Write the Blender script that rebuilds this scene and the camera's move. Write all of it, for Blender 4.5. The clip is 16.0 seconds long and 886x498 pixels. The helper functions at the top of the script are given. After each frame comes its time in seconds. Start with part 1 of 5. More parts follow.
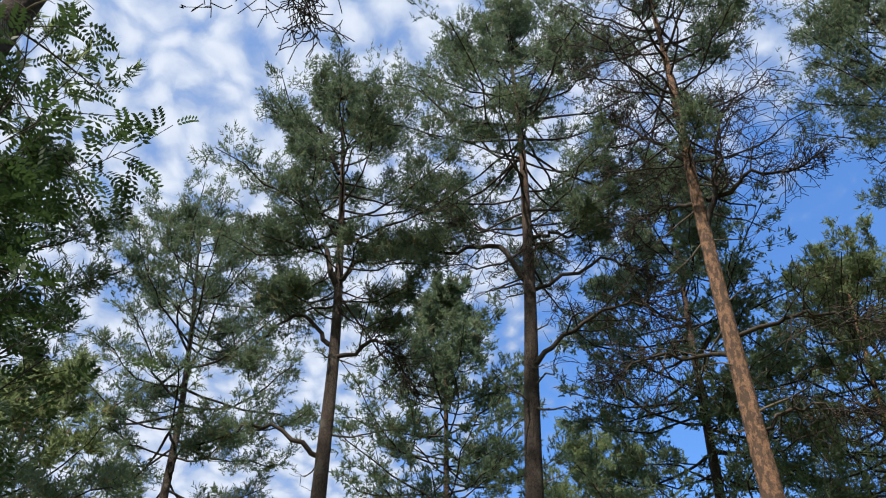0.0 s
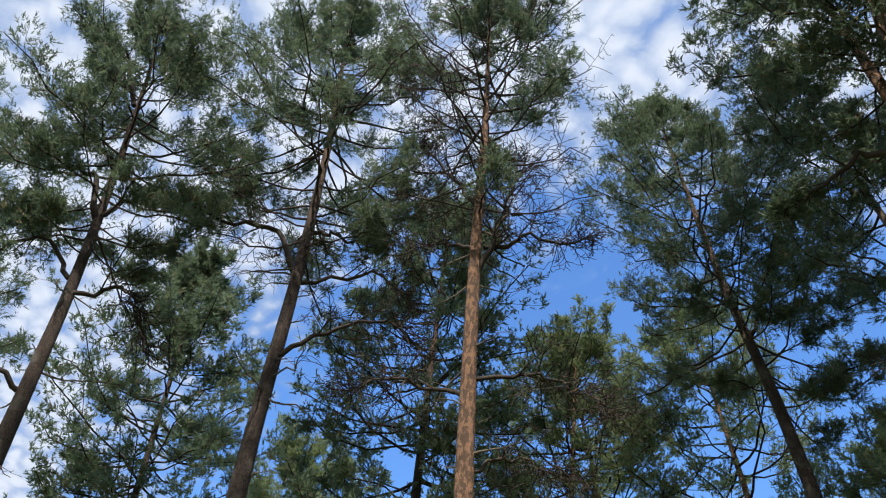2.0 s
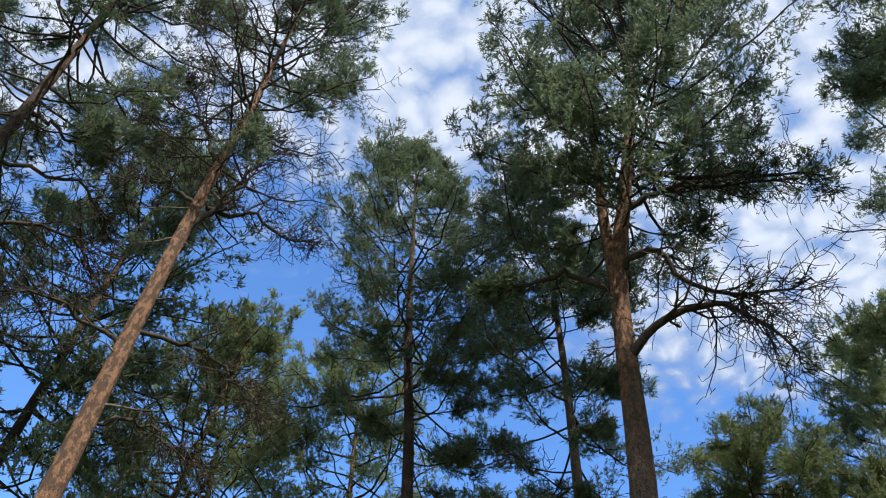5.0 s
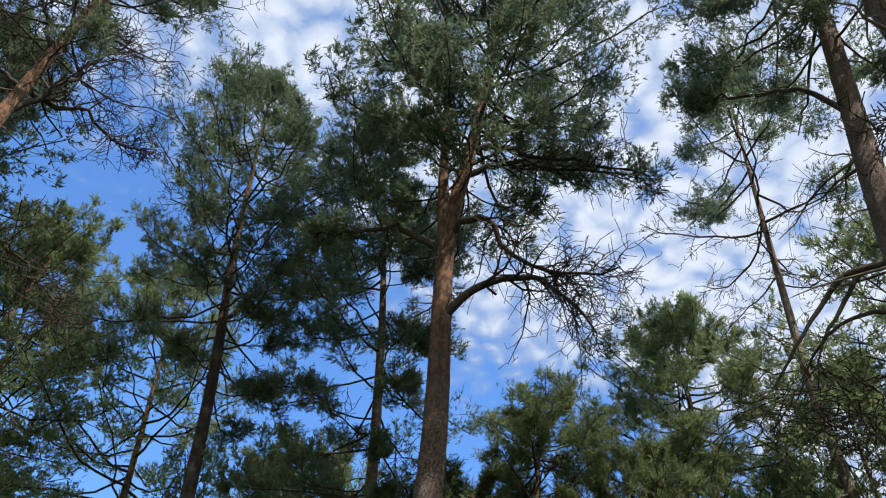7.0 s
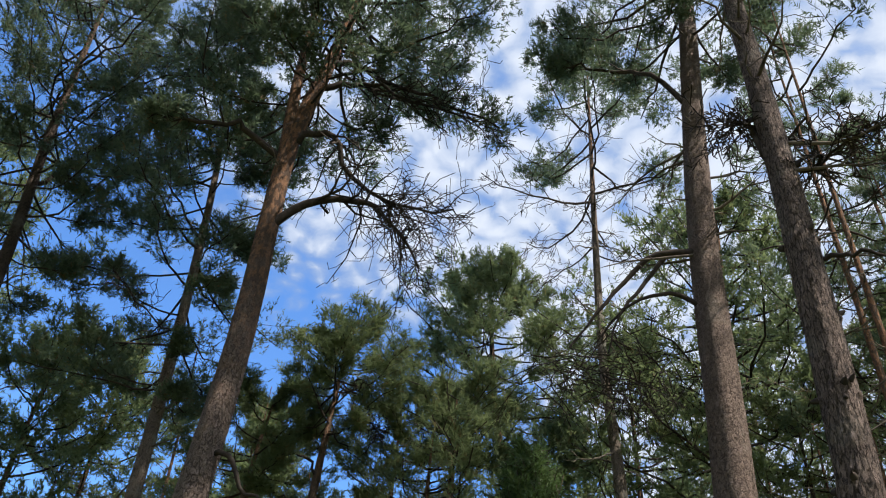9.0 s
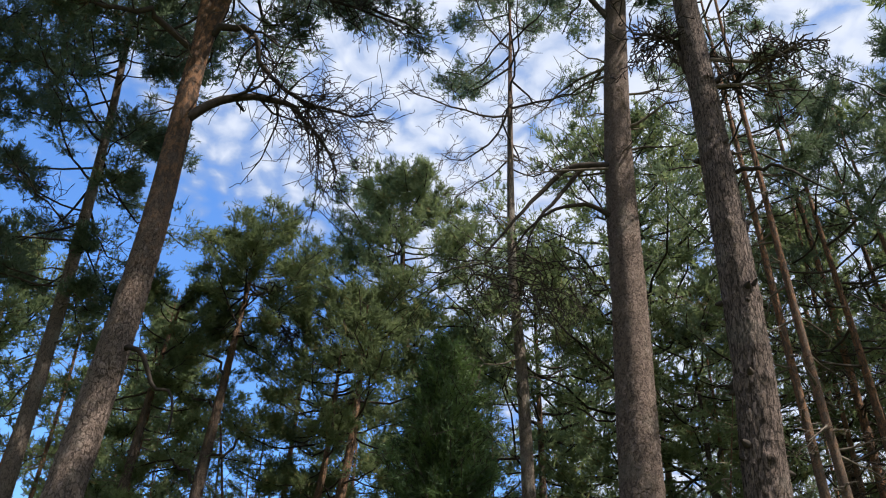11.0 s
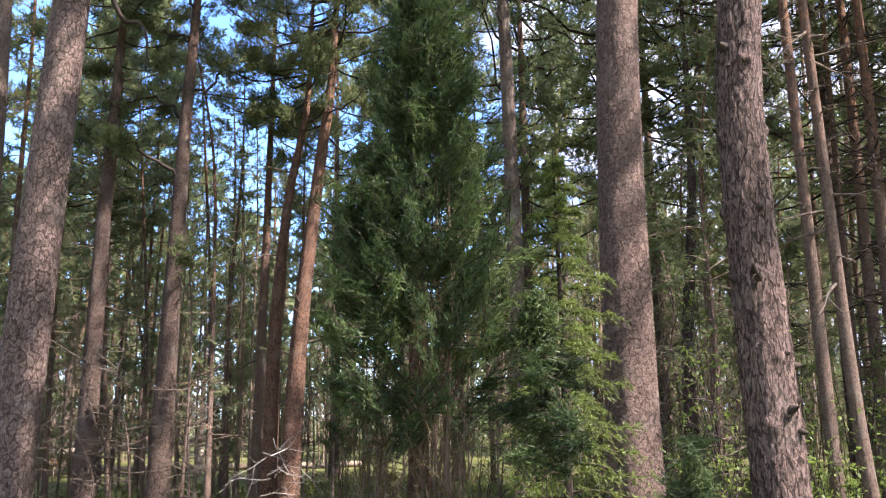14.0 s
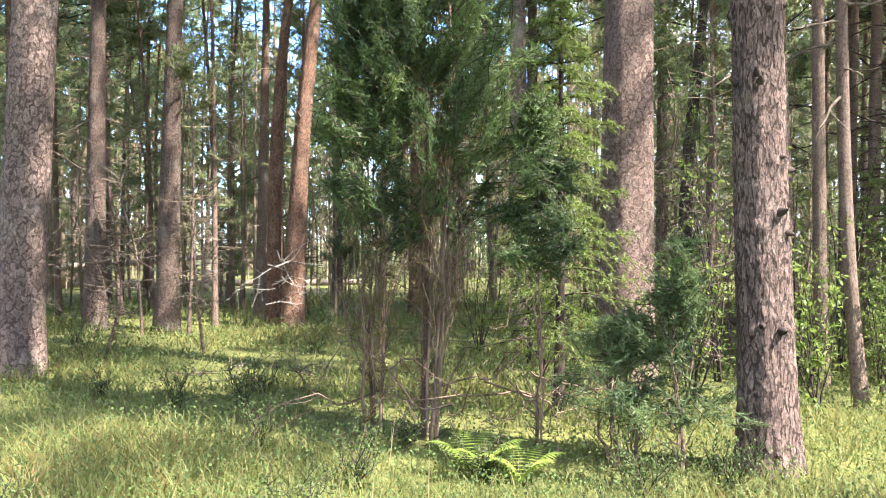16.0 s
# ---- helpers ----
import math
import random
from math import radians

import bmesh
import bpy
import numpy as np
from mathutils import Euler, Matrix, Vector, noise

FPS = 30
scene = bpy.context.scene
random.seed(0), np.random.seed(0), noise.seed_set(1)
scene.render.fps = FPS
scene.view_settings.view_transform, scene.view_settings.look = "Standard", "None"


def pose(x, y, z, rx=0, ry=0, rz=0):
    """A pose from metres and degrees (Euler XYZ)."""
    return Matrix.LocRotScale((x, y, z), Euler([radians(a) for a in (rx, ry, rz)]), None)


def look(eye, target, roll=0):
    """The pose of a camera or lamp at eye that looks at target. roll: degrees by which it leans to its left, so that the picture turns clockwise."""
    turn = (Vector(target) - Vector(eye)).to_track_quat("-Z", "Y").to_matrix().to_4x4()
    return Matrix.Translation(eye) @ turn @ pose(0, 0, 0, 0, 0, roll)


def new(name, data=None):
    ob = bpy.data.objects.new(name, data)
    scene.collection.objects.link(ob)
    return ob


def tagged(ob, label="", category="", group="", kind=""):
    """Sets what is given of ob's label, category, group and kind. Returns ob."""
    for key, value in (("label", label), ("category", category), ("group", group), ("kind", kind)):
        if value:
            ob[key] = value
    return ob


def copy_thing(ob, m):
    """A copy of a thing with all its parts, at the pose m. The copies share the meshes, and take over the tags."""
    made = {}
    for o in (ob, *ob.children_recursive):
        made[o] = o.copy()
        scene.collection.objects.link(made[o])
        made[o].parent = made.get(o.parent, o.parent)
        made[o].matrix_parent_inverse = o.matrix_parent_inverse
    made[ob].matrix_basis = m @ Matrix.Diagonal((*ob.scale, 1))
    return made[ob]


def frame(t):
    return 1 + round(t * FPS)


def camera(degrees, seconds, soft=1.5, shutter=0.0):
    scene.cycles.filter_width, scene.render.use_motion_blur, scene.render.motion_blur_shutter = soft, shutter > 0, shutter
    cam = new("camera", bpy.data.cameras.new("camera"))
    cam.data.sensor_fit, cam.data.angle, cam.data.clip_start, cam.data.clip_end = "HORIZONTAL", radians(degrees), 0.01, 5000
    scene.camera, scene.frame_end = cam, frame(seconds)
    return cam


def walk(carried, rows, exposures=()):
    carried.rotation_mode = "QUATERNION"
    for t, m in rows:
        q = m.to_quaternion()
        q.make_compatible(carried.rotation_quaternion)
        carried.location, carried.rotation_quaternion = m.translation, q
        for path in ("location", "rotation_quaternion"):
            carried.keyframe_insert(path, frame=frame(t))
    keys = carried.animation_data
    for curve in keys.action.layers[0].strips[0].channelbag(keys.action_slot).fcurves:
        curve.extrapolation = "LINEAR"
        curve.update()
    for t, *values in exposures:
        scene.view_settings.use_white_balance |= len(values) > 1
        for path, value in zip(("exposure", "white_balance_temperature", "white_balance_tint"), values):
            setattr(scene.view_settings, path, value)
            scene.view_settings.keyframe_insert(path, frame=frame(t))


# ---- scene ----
cam = camera(55.5, 16.0, soft=1.1)
walk(cam, [
    (0.0, pose(0.13, -0.01, 2.10, 135.05, -0.48, 90.33)),
    (0.5, pose(0.12, -0.03, 2.08, 135.38, -0.46, 86.13)),
    (1.0, pose(0.12, -0.06, 2.08, 135.13, -0.59, 80.07)),
    (1.5, pose(0.10, -0.10, 2.09, 135.26, -1.04, 73.33)),
    (2.0, pose(0.10, -0.13, 2.10, 135.54, -1.58, 67.32)),
    (2.5, pose(0.09, -0.14, 2.13, 135.18, -2.32, 62.24)),
    (3.0, pose(0.08, -0.15, 2.14, 135.07, -3.39, 57.30)),
    (3.5, pose(0.07, -0.15, 2.15, 135.63, -4.19, 52.63)),
    (4.0, pose(0.05, -0.17, 2.15, 136.34, -4.04, 48.11)),
    (4.5, pose(0.03, -0.19, 2.16, 137.21, -4.21, 42.76)),
    (5.0, pose(0.01, -0.20, 2.21, 137.05, -4.37, 36.71)),
    (7.5, pose(0.14, -0.07, 2.00, 134.25, -3.04, 18.81)),
    (8.0, pose(0.14, -0.07, 2.00, 133.27, -3.14, 14.39)),
    (8.5, pose(0.13, -0.06, 2.01, 132.16, -3.40, 10.03)),
    (9.0, pose(0.13, -0.05, 2.01, 130.95, -3.53, 6.70)),
    (11.5, pose(-0.06, -0.01, 1.82, 122.42, -0.76, -0.61)),
    (12.0, pose(-0.06, -0.02, 1.81, 118.19, -0.26, -1.32)),
    (12.5, pose(-0.04, 0.01, 1.78, 113.23, 0.11, -1.53)),
    (13.0, pose(-0.06, 0.02, 1.74, 107.76, 0.47, -1.18)),
    (13.5, pose(-0.04, 0.02, 1.73, 103.53, 0.79, -0.95)),
    (14.0, pose(-0.03, 0.03, 1.70, 101.08, 0.91, -0.11)),
    (14.5, pose(-0.02, 0.03, 1.66, 98.78, 1.03, 0.93)),
    (15.0, pose(-0.01, 0.02, 1.61, 96.32, 0.69, 1.03)),
    (15.5, pose(-0.00, 0.01, 1.56, 92.83, 0.37, 0.24)),
    (16.0, pose(-0.00, 0.00, 1.50, 89.50, 0.00, -0.00)),
], exposures=[(0.0, 0.45, 6500, 10), (4.0, 0.52, 6500, 10), (9.2, 0.50, 6500, 10), (11.5, 0.55, 6500, 12), (12.5, 1.15, 6500, 14), (13.0, 1.5, 6500, 20), (14.0, 1.8, 6500, 28), (15.0, 2.28, 6500, 26), (16.0, 2.55, 6500, 19)])

# ---- light ----
SUN_AZ, SUN_EL = radians(-118), radians(52)      # heading from +y towards -x
sun_dir = Vector((-math.sin(SUN_AZ) * math.cos(SUN_EL), math.cos(SUN_AZ) * math.cos(SUN_EL), math.sin(SUN_EL)))
sun = new("sun", bpy.data.lights.new("sun", "SUN"))
sun.data.energy, sun.data.angle, sun.data.color = 5.0, radians(0.6), (1.0, 0.93, 0.82)
sun.matrix_world = look((0, 0, 60), Vector((0, 0, 60)) - sun_dir)


def node(tree, kind, inputs=()):
    n = tree.nodes.new(kind)
    for key, value in dict(inputs).items():
        if isinstance(value, bpy.types.NodeSocket):
            tree.links.new(value, n.inputs[key])
        else:
            n.inputs[key].default_value = value
    return n


def calc(tree, op, a, b=0.0, c=0.0, clamp=False):
    n = node(tree, "ShaderNodeMath", {0: a, 1: b, 2: c})
    n.operation, n.use_clamp = op, clamp
    return n.outputs[0]


def vector(tree, op, a, b):
    n = node(tree, "ShaderNodeVectorMath", {0: a, 1: b})
    n.operation = op
    return n.outputs["Value"] if op == "DOT_PRODUCT" else n.outputs[0]


def cells(tree, where, scale, feature, smooth=None):
    n = tree.nodes.new("ShaderNodeTexVoronoi")
    n.feature, n.voronoi_dimensions = feature, "2D" if smooth else "3D"
    tree.links.new(where, n.inputs["Vector"])
    n.inputs["Scale"].default_value = scale
    if smooth:
        n.inputs["Smoothness"].default_value = smooth
    return n


def attribute(tree, name):
    n = node(tree, "ShaderNodeAttribute")
    n.attribute_name = name
    return n.outputs["Fac"]


def blend(tree, fac, a, b, how="MIX"):
    n = node(tree, "ShaderNodeMix")
    n.data_type, n.blend_type = "RGBA", how
    for slot, value in ((0, fac), (6, a), (7, b)):
        if isinstance(value, bpy.types.NodeSocket):
            tree.links.new(value, n.inputs[slot])
        else:
            n.inputs[slot].default_value = value if slot == 0 else (*value, 1)
    return n.outputs[2]


def span(tree, value, lo, hi, out_lo=0.0, out_hi=1.0):
    n = node(tree, "ShaderNodeMapRange", {0: value, 1: lo, 2: hi, 3: out_lo, 4: out_hi})
    n.interpolation_type = "SMOOTHSTEP"
    return n.outputs[0]


def make_world():
    world = bpy.data.worlds.new("sky")
    scene.world = world
    world.use_nodes = True
    t = world.node_tree
    t.nodes.clear()
    sky = node(t, "ShaderNodeTexSky")
    sky.sky_type, sky.sun_disc, sky.sun_elevation, sky.sun_rotation = "NISHITA", False, SUN_EL, -SUN_AZ
    sky.air_density, sky.dust_density, sky.ozone_density = 1.1, 0.4, 2.0
    way = node(t, "ShaderNodeTexCoord").outputs["Generated"]
    xyz = node(t, "ShaderNodeSeparateXYZ", {0: way})
    up = calc(t, "ADD", calc(t, "MULTIPLY", calc(t, "MAXIMUM", xyz.outputs[2], 0.0), 0.85), 0.18)
    px, py = calc(t, "DIVIDE", xyz.outputs[0], up), calc(t, "DIVIDE", xyz.outputs[1], up)
    flat = node(t, "ShaderNodeCombineXYZ", {0: px, 1: py}).outputs[0]
    # puffs of a high dappled layer
    warp = node(t, "ShaderNodeTexNoise", {"Vector": flat, "Scale": 10.0, "Detail": 4.0})
    bent = vector(t, "ADD", flat, vector(t, "MULTIPLY", warp.outputs["Color"], (0.10, 0.10, 0.0)))
    cell = cells(t, bent, 25.0, "SMOOTH_F1", 0.6)
    fine = node(t, "ShaderNodeTexNoise", {"Vector": bent, "Scale": 20.0, "Detail": 6.0, "Roughness": 0.6})
    broad = node(t, "ShaderNodeTexNoise", {"Vector": flat, "Scale": 1.3, "Detail": 3.0})
    puff = calc(t, "SUBTRACT", 0.95, calc(t, "MULTIPLY", cell.outputs["Distance"], 1.25))
    puff = calc(t, "ADD", calc(t, "MULTIPLY", puff, 0.50), calc(t, "MULTIPLY", fine.outputs[0], 0.70))
    # the layer thins out to open blue low down on the far side from the sun
    clear = vector(t, "DOT_PRODUCT", way, (-0.791, 0.554, 0.259))
    ahead = vector(t, "DOT_PRODUCT", way, (-0.421, 0.903, 0.087))
    open_sky = calc(t, "MINIMUM", span(t, clear, 0.73, 0.935, 0.46, -0.44), span(t, ahead, 0.79, 0.90, 0.46, -0.40))
    cover = calc(t, "ADD", open_sky, calc(t, "MULTIPLY", calc(t, "SUBTRACT", broad.outputs[0], 0.5), 0.30))
    dense = calc(t, "ADD", puff, cover)
    amount = span(t, dense, 0.35, 1.0)
    shade = span(t, dense, 0.65, 1.3)
    cloud = blend(t, shade, (2.5, 3.6, 5.9), (6.3, 6.9, 8.0))
    tint = blend(t, 1.0, sky.outputs[0], (1.14, 1.70, 2.34), "MULTIPLY")
    colour = blend(t, amount, tint, cloud)
    back = node(t, "ShaderNodeBackground", {"Color": colour, "Strength": 0.09})
    out = node(t, "ShaderNodeOutputWorld")
    t.links.new(back.outputs[0], out.inputs[0])


make_world()


# ---- materials ----
def material(name):
    m = bpy.data.materials.new(name)
    m.use_nodes = True
    t = m.node_tree
    t.nodes.clear()
    return m, t, node(t, "ShaderNodeOutputMaterial")


def bark(name, low, plate, high, z0, z1, size=(0.065, 0.10), depth=0.8, lichen=0.25, warp=0.5, cut=0.55):
    """Pine bark: grey-brown plates of about that size below z0, thin orange flaking bark above z1."""
    m, t, out = material(name)
    where = node(t, "ShaderNodeTexCoord").outputs["Object"]
    wrap = node(t, "ShaderNodeAttribute")
    wrap.attribute_name = "wrap"
    flat = node(t, "ShaderNodeMapping", {"Vector": wrap.outputs["Vector"], "Scale": (1 / size[0], 1 / size[1], 1)}).outputs[0]
    shift = node(t, "ShaderNodeTexNoise", {"Vector": flat, "Scale": 0.8, "Detail": 3.0})
    ripple = node(t, "ShaderNodeTexNoise", {"Vector": flat, "Scale": 3.5, "Detail": 4.0, "Roughness": 0.65})
    bent = vector(t, "ADD", flat, vector(t, "MULTIPLY", vector(t, "SUBTRACT", shift.outputs["Color"], (0.5, 0.5, 0.5)), (warp * 2, warp * 2, 0)))
    bent = vector(t, "ADD", bent, vector(t, "MULTIPLY", vector(t, "SUBTRACT", ripple.outputs["Color"], (0.5, 0.5, 0.5)), (0.85, 0.85, 0)))
    plates = cells(t, bent, 1.0, "F1")
    flakes = cells(t, bent, 2.3, "F1")
    plates.voronoi_dimensions = flakes.voronoi_dimensions = "2D"
    own = node(t, "ShaderNodeSeparateColor", {0: plates.outputs["Color"]}).outputs[0]
    edges, chips = cells(t, bent, 1.0, "DISTANCE_TO_EDGE"), cells(t, bent, 2.3, "DISTANCE_TO_EDGE")
    edges.voronoi_dimensions = chips.voronoi_dimensions = "2D"
    edge = edges.outputs["Distance"]
    grain = node(t, "ShaderNodeTexNoise", {"Vector": where, "Scale": 45.0, "Detail": 5.0, "Roughness": 0.7})
    broken = node(t, "ShaderNodeTexNoise", {"Vector": flat, "Scale": 1.3, "Detail": 3.0})
    mid = node(t, "ShaderNodeTexNoise", {"Vector": where, "Scale": 3.1, "Detail": 4.0})
    sub = node(t, "ShaderNodeSeparateColor", {0: flakes.outputs["Color"]}).outputs[1]
    pick = calc(t, "ADD", calc(t, "MULTIPLY", own, 0.30), calc(t, "MULTIPLY", sub, 0.34))
    pick = calc(t, "ADD", pick, calc(t, "MULTIPLY", calc(t, "SUBTRACT", grain.outputs[0], 0.36), 1.1))
    pick = calc(t, "ADD", pick, calc(t, "MULTIPLY", calc(t, "SUBTRACT", mid.outputs[0], 0.42), 0.8), clamp=True)
    colour = blend(t, pick, low, plate)
    edge = calc(t, "ADD", edge, calc(t, "MULTIPLY", calc(t, "SUBTRACT", grain.outputs[0], 0.5), 0.26))
    edge = calc(t, "ADD", edge, calc(t, "MULTIPLY", calc(t, "SUBTRACT", broken.outputs[0], 0.5), 0.55))
    groove = span(t, edge, 0.0, 0.14, 1.0, 0.0)
    chip = calc(t, "ADD", chips.outputs["Distance"], calc(t, "MULTIPLY", calc(t, "SUBTRACT", grain.outputs[0], 0.5), 0.4))
    chip = calc(t, "ADD", chip, calc(t, "MULTIPLY", calc(t, "SUBTRACT", shift.outputs[0], 0.5), 0.7))
    chip = span(t, chip, 0.0, 0.13, 1.0, 0.0)
    # plate edges coloured lighter, as a painted highlight where flakes catch light
    lit_rim = calc(t, "MULTIPLY", span(t, edge, 0.10, 0.18), span(t, edge, 0.18, 0.34, 1.0, 0.0))
    colour = blend(t, calc(t, "MULTIPLY", lit_rim, 0.4), colour, tuple(c * 1.25 for c in plate))
    colour = blend(t, calc(t, "MULTIPLY", chip, cut * 0.6), colour, low)
    colour = blend(t, calc(t, "MULTIPLY", groove, cut), colour, tuple(c * 0.75 for c in low))
    colour = blend(t, calc(t, "MULTIPLY", span(t, mid.outputs[0], 0.52, 0.72), lichen), colour, (0.30, 0.31, 0.26))
    z = node(t, "ShaderNodeSeparateXYZ", {0: where}).outputs[2]
    z = calc(t, "ADD", z, calc(t, "MULTIPLY", calc(t, "SUBTRACT", mid.outputs[0], 0.5), 6.0))
    rise = span(t, z, z0, z1)
    flake = blend(t, span(t, grain.outputs[0], 0.3, 0.8), tuple(c * 0.62 for c in high), tuple(min(1, c * 1.3) for c in high))
    patch = node(t, "ShaderNodeTexNoise", {"Vector": flat, "Scale": 0.5, "Detail": 8.0, "Roughness": 0.65})
    flake = blend(t, calc(t, "MULTIPLY", span(t, patch.outputs[0], 0.45, 0.53), 0.9), flake, (0.105, 0.072, 0.055))
    colour = blend(t, rise, colour, flake)
    height = calc(t, "MULTIPLY", calc(t, "SUBTRACT", 1.0, groove), calc(t, "ADD", 0.55, calc(t, "MULTIPLY", own, 0.5)))
    height = calc(t, "SUBTRACT", height, calc(t, "MULTIPLY", chip, 0.35))
    height = calc(t, "ADD", height, calc(t, "ADD", calc(t, "MULTIPLY", sub, 0.30), calc(t, "MULTIPLY", grain.outputs[0], 0.6)))
    bump = node(t, "ShaderNodeBump", {"Height": height, "Strength": depth, "Distance": 0.03})
    sh = node(t, "ShaderNodeBsdfPrincipled", {"Base Color": colour, "Roughness": 0.88, "Normal": bump.outputs[0], "Specular IOR Level": 0.25})
    t.links.new(sh.outputs[0], out.inputs[0])
    return m


def leafy(name, dark, light, glow=0.3, rough=0.55, brown=0.0):
    """Needles or leaves: a tone for each tuft, some light passing through."""
    m, t, out = material(name)
    tone = attribute(t, "tone")
    where = node(t, "ShaderNodeTexCoord").outputs["Object"]
    broad = node(t, "ShaderNodeTexNoise", {"Vector": where, "Scale": 0.9, "Detail": 2.0})
    own = node(t, "ShaderNodeObjectInfo").outputs["Random"]
    f = calc(t, "ADD", calc(t, "MULTIPLY", tone, 0.65), calc(t, "MULTIPLY", calc(t, "SUBTRACT", broad.outputs[0], 0.5), 1.2))
    f = calc(t, "ADD", f, calc(t, "MULTIPLY", own, 0.25), clamp=True)
    colour = blend(t, f, dark, light)
    if brown:
        colour = blend(t, calc(t, "MULTIPLY", calc(t, "GREATER_THAN", tone, 1.0 - brown), 0.9), colour, (0.17, 0.10, 0.04))
    sh = node(t, "ShaderNodeBsdfPrincipled", {"Base Color": colour, "Roughness": rough, "Specular IOR Level": 0.35})
    thin = node(t, "ShaderNodeBsdfTranslucent", {"Color": blend(t, 0.5, colour, tuple(c * 1.6 for c in light))})
    mix = node(t, "ShaderNodeMixShader", {0: glow, 1: sh.outputs[0], 2: thin.outputs[0]})
    t.links.new(mix.outputs[0], out.inputs[0])
    return m


def plain(name, a, b, scale=6.0, rough=0.85, bump=0.3, stretch=(1, 1, 1)):
    m, t, out = material(name)
    where = node(t, "ShaderNodeTexCoord").outputs["Object"]
    where = node(t, "ShaderNodeMapping", {"Vector": where, "Scale": stretch}).outputs[0]
    n1 = node(t, "ShaderNodeTexNoise", {"Vector": where, "Scale": scale, "Detail": 5.0, "Roughness": 0.6})
    n2 = node(t, "ShaderNodeTexNoise", {"Vector": where, "Scale": scale * 0.12, "Detail": 3.0})
    f = calc(t, "ADD", calc(t, "MULTIPLY", n1.outputs[0], 0.9), calc(t, "SUBTRACT", n2.outputs[0], 0.45), clamp=True)
    bmp = node(t, "ShaderNodeBump", {"Height": n1.outputs[0], "Strength": bump, "Distance": 0.03})
    sh = node(t, "ShaderNodeBsdfPrincipled", {"Base Color": blend(t, span(t, f, 0.2, 0.8), a, b), "Roughness": rough, "Normal": bmp.outputs[0], "Specular IOR Level": 0.2})
    t.links.new(sh.outputs[0], out.inputs[0])
    return m


GREY, PLATE, ORANGE = (0.062, 0.046, 0.038), (0.21, 0.155, 0.125), (0.36, 0.205, 0.125)
BARK_OLD = bark("old_pine_bark", GREY, PLATE, (0.34, 0.18, 0.10), 6.5, 12.0)
BARK_PLATED = bark("plated_pine_bark", (0.105, 0.078, 0.066), (0.33, 0.25, 0.212), (0.34, 0.18, 0.10), 6.5, 12.0, (0.075, 0.11), 1.0, 0.2, 0.8, cut=0.6)
BARK_SCALY = bark("scaly_pine_bark", (0.095, 0.067, 0.055), (0.295, 0.215, 0.178), ORANGE, 14.0, 20.0, (0.06, 0.08), 1.0, 0.15, 0.8, cut=0.42)
BARK_FURROWED = bark("furrowed_pine_bark", (0.070, 0.051, 0.043), (0.265, 0.195, 0.165), ORANGE, 14.0, 20.0, (0.038, 0.14), 1.0, 0.15, 0.5, cut=0.85)
BARK_GREY = bark("grey_pine_bark", (0.095, 0.075, 0.062), (0.28, 0.22, 0.18), (0.36, 0.19, 0.10), 13.0, 19.0, lichen=0.5)
BARK_ORANGE = bark("orange_pine_bark", GREY, (0.30, 0.17, 0.11), ORANGE, 4.0, 8.5)
# darker copy of the bark, with the shade on these trunks put into its colour
BARK_SHADED = bark("shaded_pine_bark", (0.034, 0.027, 0.023), (0.112, 0.082, 0.066), (0.225, 0.135, 0.088), 13.0, 19.0)
BARK_POLE = bark("young_pine_bark", (0.085, 0.063, 0.050), (0.24, 0.175, 0.135), (0.30, 0.15, 0.08), 2.5, 8.0, (0.03, 0.05), 0.6, 0.4)
TWIG = plain("twig_bark", (0.026, 0.021, 0.018), (0.075, 0.058, 0.047), 14.0)
DEADWOOD = plain("dead_twig_bark", (0.05, 0.042, 0.034), (0.20, 0.165, 0.13), 9.0)
LICHEN = plain("lichened_dead_wood", (0.20, 0.19, 0.165), (0.46, 0.45, 0.40), 12.0)
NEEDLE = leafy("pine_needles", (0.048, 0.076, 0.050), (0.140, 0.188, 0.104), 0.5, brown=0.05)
# lighter copy of pine_needles: the sun on these crowns is put into the colour
NEEDLE_SUNLIT = leafy("sunlit_pine_needles", (0.070, 0.104, 0.052), (0.200, 0.245, 0.108), 0.55, 0.65, brown=0.05)
JUNIPER = leafy("juniper_needles", (0.026, 0.056, 0.026), (0.150, 0.225, 0.070), 0.3)
# lighter copy of juniper_needles; colour makes up for light the low bushes lack
JUNIPER_LIT = leafy("lit_juniper_needles", (0.055, 0.098, 0.045), (0.20, 0.275, 0.110), 0.4)
JUNIPER_STEM = plain("stringy_juniper_bark", (0.07, 0.05, 0.038), (0.24, 0.175, 0.13), 16.0, stretch=(1, 1, 0.2))
BRUSHWOOD = plain("pale_sapling_bark", (0.11, 0.082, 0.060), (0.34, 0.265, 0.20), 5.0)
DRYBRUSH = leafy("dry_forest_brush", (0.10, 0.082, 0.056), (0.27, 0.225, 0.155), 0.3, 0.8)
STRAW = leafy("dry_grass_stems", (0.20, 0.165, 0.09), (0.42, 0.36, 0.22), 0.3, 0.7)
JUNIPER_DRY = leafy("dry_juniper_needles", (0.085, 0.085, 0.030), (0.22, 0.19, 0.07), 0.3)
SPRUCE = leafy("spruce_needles", (0.055, 0.098, 0.024), (0.19, 0.255, 0.060), 0.35)
LEAF = leafy("shrub_leaves", (0.060, 0.110, 0.026), (0.20, 0.28, 0.065), 0.5, 0.5)
ROWAN = leafy("rowan_leaves", (0.022, 0.048, 0.016), (0.062, 0.105, 0.032), 0.3, 0.5)
